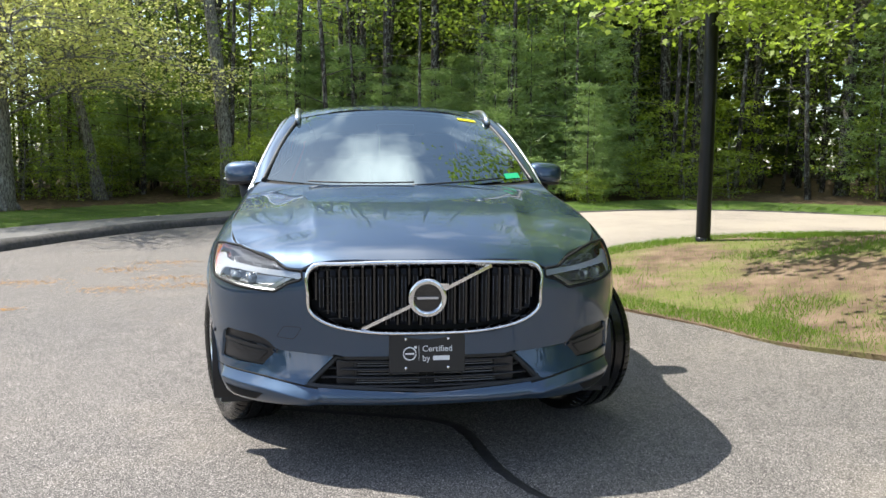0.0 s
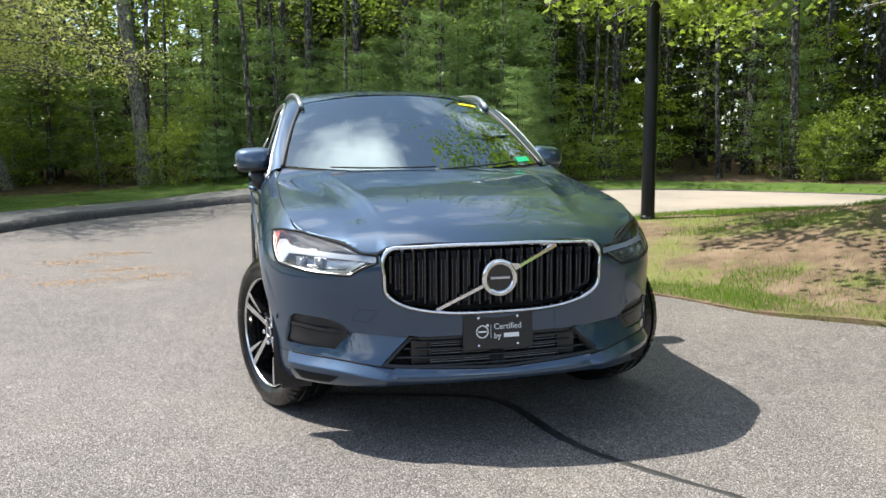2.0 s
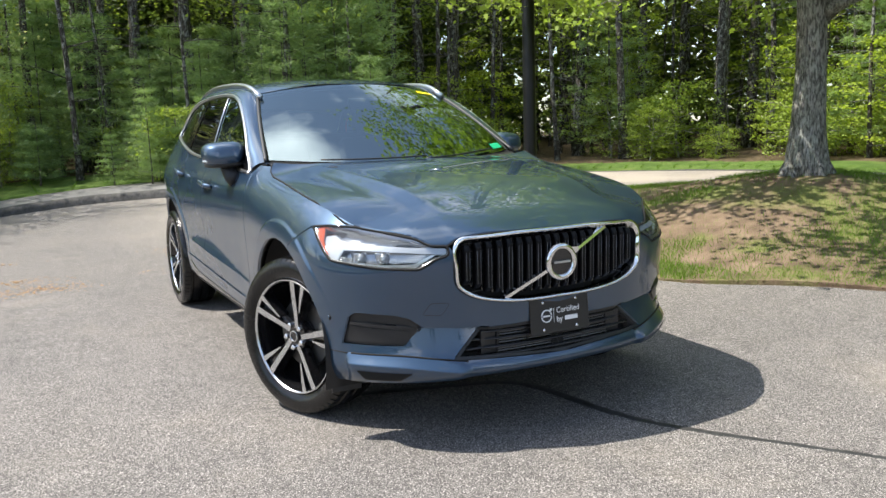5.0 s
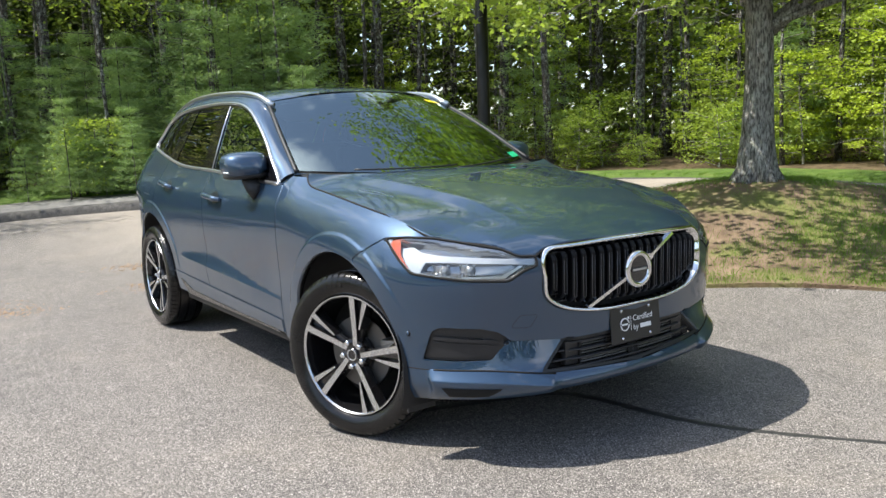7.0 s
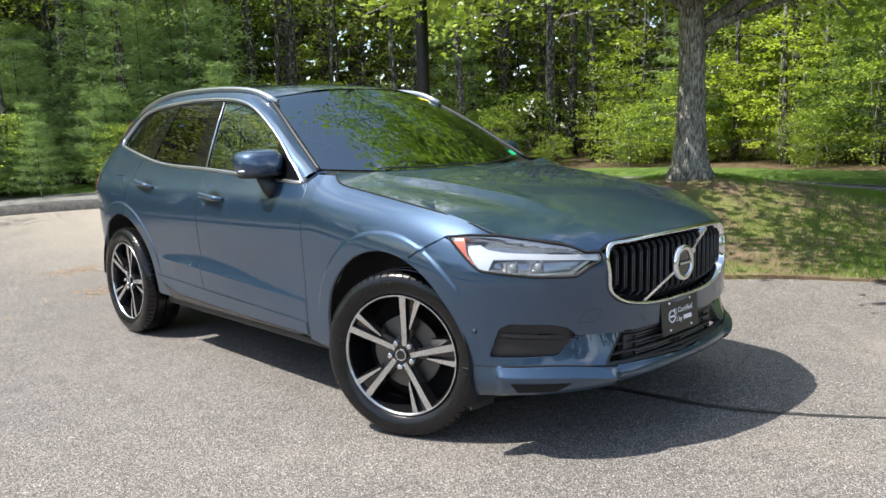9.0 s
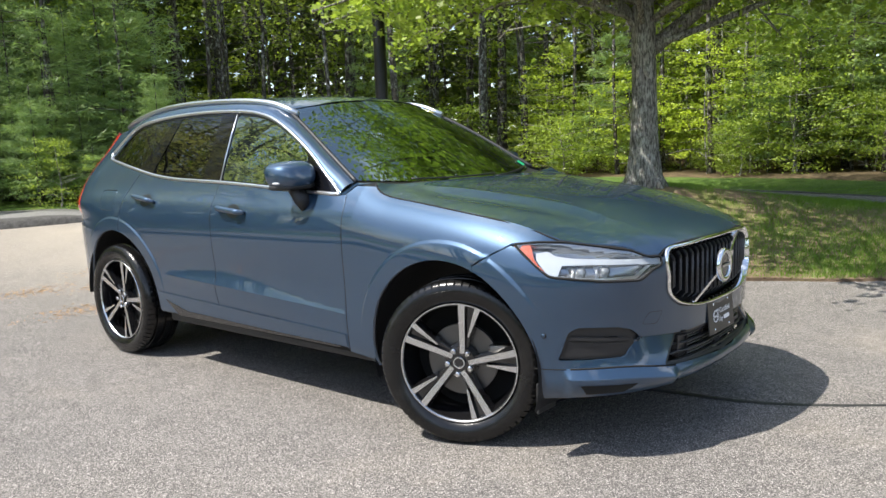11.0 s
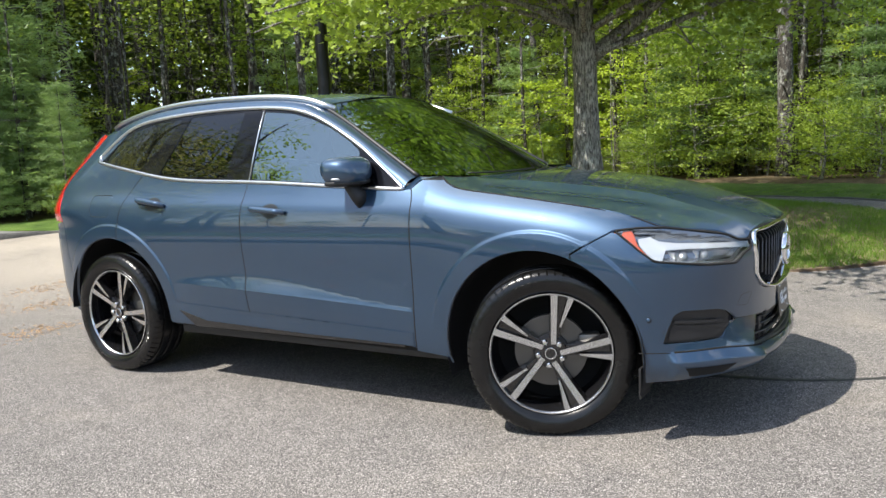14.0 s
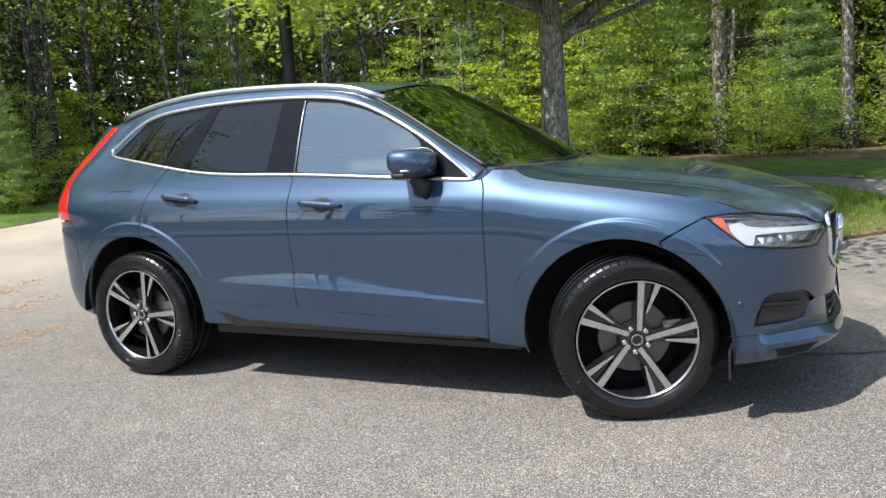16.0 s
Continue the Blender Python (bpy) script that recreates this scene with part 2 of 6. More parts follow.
CATKIN = plain("orange_catkin", (0.45, 0.25, 0.09), 0.8)


def footpath():
    n = Nodes("footpath_asphalt")
    n.put(color=n.ramp(n.noise(20, 7, 0.7), (0.3, (0.11, 0.108, 0.104)), (0.7, (0.20, 0.195, 0.19))), rough=0.9)
    return n.bump(n.noise(120, 4), 0.5, 0.006).m


PATH = footpath()
PILLAR = plain("black_pillar_film", (0.004, 0.004, 0.005), 0.04, spec=0.30)
# leaf colour darkened to stand for the shade deep in the wood
DEEP = leaf("shade_darkened_leaf", (0.038, 0.062, 0.018), (0.155, 0.20, 0.054), (1.2, 1.3, 0.7))


# ---- mesh helpers ----
def link_mesh(name, verts, faces, material, parent=None, normals=None, smooth=True, label=""):
    me = bpy.data.meshes.new(name)
    me.from_pydata([tuple(map(float, v)) for v in verts], [], [tuple(map(int, f)) for f in faces])
    for mat in material if isinstance(material, (list, tuple)) else [material]:
        me.materials.append(mat)
    me.update()
    if smooth:
        me.shade_smooth()
    if normals is not None:
        me.normals_split_custom_set_from_vertices([tuple(map(float, n)) for n in normals])
    ob = new(name, me)
    if parent is not None:
        ob.parent = parent
        if parent.type == "EMPTY":
            ob.matrix_parent_inverse = Matrix.Translation(-parent.location)
    if label:
        tagged(ob, label)
    return ob


def part(name, bm, material, parent=None, label="", smooth=None):
    me = bpy.data.meshes.new(name)
    bm.to_mesh(me)
    bm.free()
    me.materials.append(material)
    if smooth is not None:
        me.shade_smooth() if smooth >= 180 else me.set_sharp_from_angle(angle=radians(smooth))
    ob = new(name, me)
    if parent is not None:
        ob.parent = parent
        if parent.type == "EMPTY":
            ob.matrix_parent_inverse = Matrix.Translation(-parent.location)
    if label:
        tagged(ob, label)
    return ob


def thing(name, at, label, category, group="", kind=""):
    ob = new(name)
    ob.location = at
    ob.empty_display_size = 0.2
    return tagged(ob, label, category, group, kind)


def spline(xs, ys):
    """A natural cubic through the given points, for arrays; straight on beyond the ends."""
    xs, ys = np.array(xs, float), np.array(ys, float)
    n, h = len(xs), np.diff(xs)
    a, b = np.eye(n), np.zeros(n)
    for i in range(1, n - 1):
        a[i, i - 1:i + 2] = h[i - 1], 2 * (h[i - 1] + h[i]), h[i]
        b[i] = 6 * ((ys[i + 1] - ys[i]) / h[i] - (ys[i] - ys[i - 1]) / h[i - 1])
    m = np.linalg.solve(a, b)

    def f(x):
        x = np.clip(np.asarray(x, float), xs[0], xs[-1])
        i = np.clip(np.searchsorted(xs, x) - 1, 0, n - 2)
        l, r, d = x - xs[i], xs[i + 1] - x, h[i]
        return m[i] * r ** 3 / (6 * d) + m[i + 1] * l ** 3 / (6 * d) + (ys[i] / d - m[i] * d / 6) * r + (ys[i + 1] / d - m[i + 1] * d / 6) * l
    return f


def sstep(a, b, x):
    t = np.clip((np.asarray(x, float) - a) / (b - a), 0, 1)
    return t * t * (3 - 2 * t)


def curve_through(points, step=0.02):
    """A smooth open line through points (any dimension), resampled."""
    p = np.array(points, float)
    u = np.concatenate([[0], np.cumsum(np.linalg.norm(np.diff(p, axis=0), axis=1))])
    t = np.linspace(0, u[-1], max(2, int(u[-1] / step) + 1))
    return np.stack([spline(u, p[:, k])(t) for k in range(p.shape[1])], 1)


def dense(points, step=0.02, closed=True):
    p = np.array(points, float)
    out = []
    for i in range(len(p) if closed else len(p) - 1):
        q = p[(i + 1) % len(p)]
        k = max(1, int(np.ceil(np.linalg.norm(q - p[i]) / step)))
        out += [p[i] + (q - p[i]) * j / k for j in range(k)]
    if not closed:
        out.append(p[-1])
    return np.array(out)


def rounded(points, radius, k=4):
    """A closed outline with its corners rounded."""
    p, out = np.array(points, float), []
    for i in range(len(p)):
        a, b, c = p[i - 1], p[i], p[(i + 1) % len(p)]
        r = min(radius, 0.45 * np.linalg.norm(a - b), 0.45 * np.linalg.norm(c - b))
        s, e = b + (a - b) / np.linalg.norm(a - b) * r, b + (c - b) / np.linalg.norm(c - b) * r
        for j in range(k + 1):
            t = j / k
            out.append((1 - t) ** 2 * s + 2 * t * (1 - t) * b + t * t * e)
    return np.array(out)


def inset(poly, d):
    p = np.array(poly, float)
    area = np.sum(p[:, 0] * np.roll(p[:, 1], -1) - np.roll(p[:, 0], -1) * p[:, 1])
    t = np.roll(p, -1, 0) - p
    n = np.stack([-t[:, 1], t[:, 0]], 1) / np.maximum(np.linalg.norm(t, axis=1), 1e-9)[:, None] * np.sign(area)
    m = n + np.roll(n, 1, 0)
    m /= np.maximum(np.linalg.norm(m, axis=1), 0.5)[:, None]
    return p + m * d


def inside(poly, pts):
    p, q = np.array(poly), np.array(pts)
    x, y, r = q[:, 0], q[:, 1], np.zeros(len(q), bool)
    for i in range(len(p)):
        (x1, y1), (x2, y2) = p[i - 1], p[i]
        if y1 != y2:
            r ^= ((y1 > y) != (y2 > y)) & (x < (x2 - x1) * (y - y1) / (y2 - y1) + x1)
    return r


def edge_distance(poly, pts):
    p, q = np.array(poly), np.array(pts)
    d = np.full(len(q), 1e9)
    for i in range(len(p)):
        a, b = p[i - 1], p[i]
        ab = b - a
        t = np.clip(((q - a) @ ab) / max(ab @ ab, 1e-12), 0, 1)
        d = np.minimum(d, np.linalg.norm(q - a - t[:, None] * ab, axis=1))
    return d


def fill(outer, holes=(), step=0.03, lines=()):
    """Triangles of a flat outline with holes, and with lines that its edges follow: points and faces."""
    from mathutils import geometry
    loops = [np.array(outer, float)] + [np.array(h, float) for h in holes]
    lo, hi = loops[0].min(0), loops[0].max(0)
    gx, gy = np.meshgrid(np.arange(lo[0], hi[0], step), np.arange(lo[1], hi[1], step * 0.87), indexing="ij")
    gx = gx + (np.arange(gx.shape[1]) % 2)[None, :] * step / 2
    g = np.stack([gx.ravel(), gy.ravel()], 1)
    keep = inside(loops[0], g) & (edge_distance(loops[0], g) > step * 0.45)
    for h in loops[1:]:
        keep &= ~inside(h, g) & (edge_distance(h, g) > step * 0.45)
    kept = []
    for l in lines:
        l = np.array(l, float)
        ok = inside(loops[0], l) & (edge_distance(loops[0], l) > step * 0.4)
        for h in loops[1:]:
            ok &= ~inside(h, l) & (edge_distance(h, l) > step * 0.4)
        for i in range(len(l) - 1):
            if ok[i] and ok[i + 1]:
                kept.append((tuple(l[i]), tuple(l[i + 1])))
        if ok.any():
            m = l[ok]
            near = np.min(np.linalg.norm(g[:, None] - m[None], axis=2), axis=1) < step * 0.5
            keep &= ~near
    g = g[keep]
    pts, edges, n = [], [], 0
    for l in loops:
        pts += [tuple(v) for v in l]
        edges += [(n + i, n + (i + 1) % len(l)) for i in range(len(l))]
        n += len(l)
    for a, b in kept:
        pts += [a, b]
        edges.append((n, n + 1))
        n += 2
    pts += [tuple(v) for v in g]
    r = geometry.delaunay_2d_cdt([Vector(v) for v in pts], edges, [], 0, 1e-6)
    v, f = np.array([tuple(q) for q in r[0]]), np.array([q for q in r[2] if len(q) == 3])
    c = v[f].mean(1)
    keep = inside(loops[0], c)
    for h in loops[1:]:
        keep &= ~inside(h, c)
    return v, f[keep]


def lift(surface, v, f, depth=0.0, flip=1):
    """Flat triangles laid on a surface(a, b): places, faces, normals, with an edge turned inwards by depth."""
    e = 1e-3
    p = surface(v[:, 0], v[:, 1])
    n = np.cross(surface(v[:, 0] + e, v[:, 1]) - surface(v[:, 0] - e, v[:, 1]), surface(v[:, 0], v[:, 1] + e) - surface(v[:, 0], v[:, 1] - e)) * flip
    n /= np.maximum(np.linalg.norm(n, axis=1), 1e-12)[:, None]
    t = p[f]
    turn = np.einsum("ij,ij->i", np.cross(t[:, 1] - t[:, 0], t[:, 2] - t[:, 0]), n[f].mean(1)) < 0
    f = f.copy()
    f[turn] = f[turn][:, ::-1]
    faces = [tuple(q) for q in f]
    if depth:
        seen = {}
        for a, b, c in faces:
            for q in ((a, b), (b, c), (c, a)):
                seen[q] = 1
        rim = [q for q in seen if (q[1], q[0]) not in seen]
        at = {}
        pts, nrm = [p], [n]
        k = len(p)
        for i in sorted({i for q in rim for i in q}):
            at[i] = k
            k += 1
        ids = list(at)
        pts.append(p[ids] - n[ids] * depth)
        nrm.append(n[ids])
        p, n = np.concatenate(pts), np.concatenate(nrm)
        faces += [(b, a, at[a], at[b]) for a, b in rim]
    return p, faces, n


def mirrored(p, faces, n):
    q, m = p.copy(), n.copy()
    q[:, 0] *= -1
    m[:, 0] *= -1
    return q, [tuple(reversed(f)) for f in faces], m


def joined(*pieces):
    p, f, n, k = [], [], [], 0
    for a, b, c in pieces:
        p.append(a)
        n.append(c)
        f += [tuple(i + k for i in q) for q in b]
        k += len(a)
    return np.concatenate(p), f, np.concatenate(n)


def tube(path, radius, sides=8, closed=False, flat=1.0, caps=True):
    """A bar along a path: radius is a number or one for each point; flat squeezes its section."""
    p = np.array(path, float)
    n = len(p)
    r = np.broadcast_to(np.array(radius, float), (n,))
    t = np.gradient(p, axis=0) if not closed else np.roll(p, -1, 0) - np.roll(p, 1, 0)
    t /= np.maximum(np.linalg.norm(t, axis=1), 1e-9)[:, None]
    up = np.array([0, 0, 1.0]) if abs(t[:, 2]).mean() < 0.8 else np.array([0, 1.0, 0])
    verts, faces = [], []
    for i in range(n):
        a = np.cross(t[i], up)
        a /= max(np.linalg.norm(a), 1e-9)
        b = np.cross(a, t[i])
        for j in range(sides):
            w = 2 * math.pi * j / sides
            verts.append(p[i] + r[i] * (a * math.cos(w) + b * math.sin(w) * flat))
    for i in range(n if closed else n - 1):
        k = (i + 1) % n
        for j in range(sides):
            l = (j + 1) % sides
            faces.append((i * sides + j, i * sides + l, k * sides + l, k * sides + j))
    if caps and not closed:
        faces += [tuple(range(sides))[::-1], tuple((n - 1) * sides + j for j in range(sides))]
    return np.array(verts), faces


def lathe(profile, turns=64):
    """A ring round the x axis from (x, r) pairs."""
    verts, faces, n = [], [], len(profile)
    for i in range(turns):
        w = 2 * math.pi * i / turns
        verts += [(x, r * math.cos(w), r * math.sin(w)) for x, r in profile]
    for i in range(turns):
        k = (i + 1) % turns
        faces += [(i * n + j, i * n + j + 1, k * n + j + 1, k * n + j) for j in range(n - 1)]
    return np.array(verts), faces


def box_mesh(lo, hi, bevel=0.0, segments=2):
    bm = bmesh.new()
    bmesh.ops.create_cube(bm, size=1)
    lo, hi = Vector(lo), Vector(hi)
    for v in bm.verts:
        v.co = Vector([(lo[k] + hi[k]) / 2 + v.co[k] * (hi[k] - lo[k]) for k in range(3)])
    if bevel:
        bmesh.ops.bevel(bm, geom=bm.edges[:], offset=bevel, segments=segments, profile=0.6, affect="EDGES")
    return bm


# ---- ground ----
TREE = (5.65, 3.1)
OUTER = curve_through([(-7.2, -16), (-6.6, -4), (-5.9, 3), (-5.3, 7.2), (-4.5, 9.8), (-3.3, 12.1), (-1.6, 13.2), (0.0, 12.6), (1.3, 11.6), (2.5, 10.8), (3.6, 10.7), (4.9, 11.2), (6.6, 11.3), (8.6, 9.9), (10.4, 7.2), (10.3, 4.6), (9.5, 2.4), (8.4, 0.3), (7.3, -0.9), (6.7, -3), (6.6, -16)], 0.3)
ISLAND = curve_through([(5.2, -1.0), (4.6, -0.80), (4.05, -0.28), (3.64, 0.22), (3.38, 0.75), (2.98, 1.38), (2.62, 1.85), (2.38, 2.48), (2.10, 3.0), (1.80, 3.7), (1.80, 4.8), (2.25, 5.7), (3.1, 6.2), (5.0, 6.2), (6.9, 6.15), (8.2, 5.5), (8.5, 4.2), (7.9, 2.2), (7.0, 0.2), (6.0, -0.72), (5.24, -1.0)], 0.1)


def height(x, y):
    x, y = np.asarray(x, float), np.asarray(y, float)
    s = 0.8 * x + 0.35 * y
    rise = 0.34 * sstep(2.0, 6.3, s) + 0.35 * sstep(13, 26, np.hypot(x - 2, y - 2))
    r = np.hypot(x - TREE[0], y - TREE[1])
    return rise + 0.36 * np.exp(-(r / 1.7) ** 2) * sstep(2.0, 3.6, x)


def sheet(name, outline, material, lift_by, step, holes=(), label="", ripple=0.0, depth=0.06, bank=0.0):
    v, f = fill(outline, holes, step)

    def top(a, b):
        w = ripple * (np.sin(a * 2.1 + 1.3 * np.sin(b * 1.7)) + np.sin(b * 3.3 + a)) if ripple else 0
        q = np.stack([a, b], 1)
        k = bank * ~inside(OUTER, q) * sstep(1.4, 2.8, edge_distance(OUTER, q)) if bank else 0
        return np.stack([a, b, height(a, b) + lift_by + w + k], 1)
    p, faces, n = lift(top, v, f, depth)
    ob = link_mesh(name, p, faces, material, None, None if bank else n)
    return tagged(ob, label, name.split("_")[0], "", "structure")


OUT_T = np.gradient(OUTER, axis=0)
OUT_N = np.stack([-OUT_T[:, 1], OUT_T[:, 0]], 1) / np.linalg.norm(OUT_T, axis=1)[:, None]


def border(name, rows, i0, i1, material, label, uneven=0.0, later=None):
    """A long strip beside the drive; rows are (distance from its edge, height), and change to the later ones past the bend."""
    v, f, n = [], [], len(rows)
    for i in range(i0, i1):
        k = float(sstep(N_LEFT - 8, N_LEFT, i)) if later else 0.0
        for (d, h), (d2, h2) in zip(rows, later or rows):
            d, h = d + (d2 - d) * k, h + (h2 - h) * k
            w = uneven * (math.sin(i * 1.7) + math.sin(i * 0.61 + d * 9))
            q = OUTER[i] + OUT_N[i] * (d + w * 0.6)
            v.append((q[0], q[1], float(height(*q)) + h + w * (h > 0)))
    for i in range(i1 - i0 - 1):
        f += [(i * n + j, i * n + n + j, i * n + n + j + 1, i * n + j + 1) for j in range(n - 1)]
    return tagged(link_mesh(name, v, f, material, None, None), label, name.split("_")[0], "", "structure")


far = [(70 * math.cos(a), 70 * math.sin(a)) for a in np.linspace(0, 2 * math.pi, 48, endpoint=False)]
sheet("ground", far, LITTER, -0.05, 1.2, label="forest floor of brown leaf litter under the trees", ripple=0.01, bank=0.15)
sheet("road", OUTER, ASPHALT, 0.0, 0.35, label="weathered grey asphalt drive with pale aggregate")
sheet("lawn_island", ISLAND, SOIL, 0.026, 0.12, label="mounded verge of bare soil and thin grass under the maple", ripple=0.008)
N_LEFT = int(np.argmin(np.hypot(OUTER[:, 0] - 3.6, OUTER[:, 1] - 10.7)))
border("kerb", [(-0.02, -0.02), (0.0, 0.07), (0.05, 0.125), (0.22, 0.135), (0.30, 0.11)], 0, len(OUTER), KERB, "worn dark asphalt kerb along the drive", 0.006, [(-0.02, -0.02), (0.0, 0.008), (0.02, 0.014), (0.06, 0.018), (0.09, 0.010)])
border("path", [(0.29, 0.105), (0.9, 0.112), (1.75, 0.11), (1.80, 0.05)], 0, N_LEFT, PATH, "grey asphalt footpath behind the kerb", 0.0, [(0.05, 0.010), (0.06, 0.010), (0.07, 0.010), (0.08, 0.005)])
border("lawn_strip", [(1.74, 0.10), (1.80, 0.135), (2.6, 0.14), (3.6, 0.15), (4.6, 0.13), (5.2, 0.02)], 0, len(OUTER), LAWN, "bright mown grass verge between the drive and the wood", 0.008, [(0.07, 0.012), (0.16, 0.04), (0.8, 0.09), (1.2, 0.11), (1.7, 0.10), (2.2, 0.02)])

# sealed crack across the asphalt
crack = curve_through([(-0.75, 0.98), (-0.35, 0.86), (-0.08, 0.77), (0.15, 0.66), (0.25, 0.42), (0.29, 0.12), (0.37, -0.14), (0.55, -0.45), (0.72, -0.70), (0.92, -1.0), (1.35, -1.55), (1.8, -2.4)], 0.03)
ct = np.gradient(crack, axis=0)
cn = np.stack([-ct[:, 1], ct[:, 0]], 1) / np.linalg.norm(ct, axis=1)[:, None]
v, f = [], []
for i, (p, q) in enumerate(zip(crack, cn)):
    w = 0.028 - 0.014 * float(sstep(40, 85, i)) + 0.006 * noise.noise((i * 0.31, 0, 0)) + 0.004 * noise.noise((i * 1.3, 5, 0))
    o = 0.008 * noise.noise((i * 0.5, 9, 0))
    for s, z in ((-1, 0.001), (-0.6, 0.004), (0.6, 0.004), (1, 0.001)):
        v.append((p[0] + q[0] * (s * w + o), p[1] + q[1] * (s * w + o), float(height(*p)) + z))
for i in range(len(crack) - 1):
    f += [(i * 4 + j, i * 4 + 4 + j, i * 4 + 5 + j, i * 4 + 1 + j) for j in range(3)]
tagged(link_mesh("crack_sealant", v, f, TAR), "dark tar seal along a crack in the asphalt", "crack", "", "structure")


# ---- the car ----
car = thing("car", (0, 2.3, 0), "dark blue metallic compact SUV parked on the asphalt", "car")
PLAN = np.array([(0, 0.0), (0.2, 0.006), (0.4, 0.032), (0.55, 0.075), (0.68, 0.142), (0.785, 0.23), (0.865, 0.34), (0.912, 0.46), (0.932, 0.62), (0.938, 0.87), (0.935, 1.2),
                 (0.93, 1.6), (0.93, 2.2), (0.93, 2.8), (0.933, 3.3), (0.935, 3.70), (0.922, 3.98), (0.892, 4.19), (0.852, 4.34), (0.785, 4.48), (0.66, 4.58), (0.4, 4.65), (0, 4.67)])
PLAN_U = np.concatenate([[0], np.cumsum(np.linalg.norm(np.diff(PLAN, axis=0), axis=1))])
plan_x, plan_y = spline(PLAN_U, PLAN[:, 0]), spline(PLAN_U, PLAN[:, 1])
U_END = PLAN_U[-1]
nose = spline([0.2, 0.26, 0.30, 0.34, 0.38, 0.45, 0.55, 0.62, 0.7, 0.8, 0.86, 0.9, 0.95, 1.0], [0.10, 0.05, 0.012, 0.0, 0.012, 0.022, 0.024, 0.022, 0.02, 0.02, 0.03, 0.06, 0.13, 0.22])
stern = spline([0.2, 0.3, 0.45, 0.6, 0.75, 0.9, 1.0, 1.1, 1.2, 1.3, 1.4, 1.5, 1.6], [-0.16, -0.09, -0.02, 0, 0, -0.015, -0.025, -0.045, -0.10, -0.18, -0.27, -0.35, -0.42])
flank = spline([0.2, 0.3, 0.4, 0.5, 0.6, 0.7, 0.8, 0.9, 1.0, 1.06, 1.13, 1.2, 1.3, 1.4, 1.5, 1.58, 1.66],
               [0.85, 0.893, 0.912, 0.917, 0.917, 0.922, 0.929, 0.930, 0.917, 0.893, 0.862, 0.838, 0.803, 0.767, 0.728, 0.69, 0.64])
wing = spline([0.2, 0.3, 0.4, 0.5, 0.6, 0.7, 0.78, 0.84, 0.90, 0.95, 1.0, 1.05, 1.25], [0.86, 0.898, 0.915, 0.924, 0.930, 0.934, 0.934, 0.926, 0.900, 0.860, 0.800, 0.725, 0.42])
EDGE_Y = [0.05, 0.12, 0.22, 0.36, 0.5, 0.68, 1.02, 1.2, 1.45]
edge_z = spline(EDGE_Y, [0.862, 0.870, 0.885, 0.917, 0.958, 1.003, 1.053, 1.077, 1.112])
ARCHES = ((0.895, 0.365, 0.457), (3.735, 0.37, 0.466))
crease_z = spline([1.2, 1.52, 2.6, 3.2, 3.4], [0.497, 0.512, 0.566, 0.582, 0.585])


lip_top = spline([0.0, 0.20, 0.487, 0.69, 0.86, 1.1], [0.354, 0.356, 0.371, 0.399, 0.400, 0.400])
lip_edge = spline([0.0, 0.20, 0.465, 0.665, 0.86, 1.1], [0.318, 0.319, 0.327, 0.358, 0.362, 0.362])


def facet_top(x):
    return np.interp(np.abs(x), [0.0, 0.37, 0.60, 0.62, 1.0], [0.495, 0.495, 0.512, 0.500, 0.500])


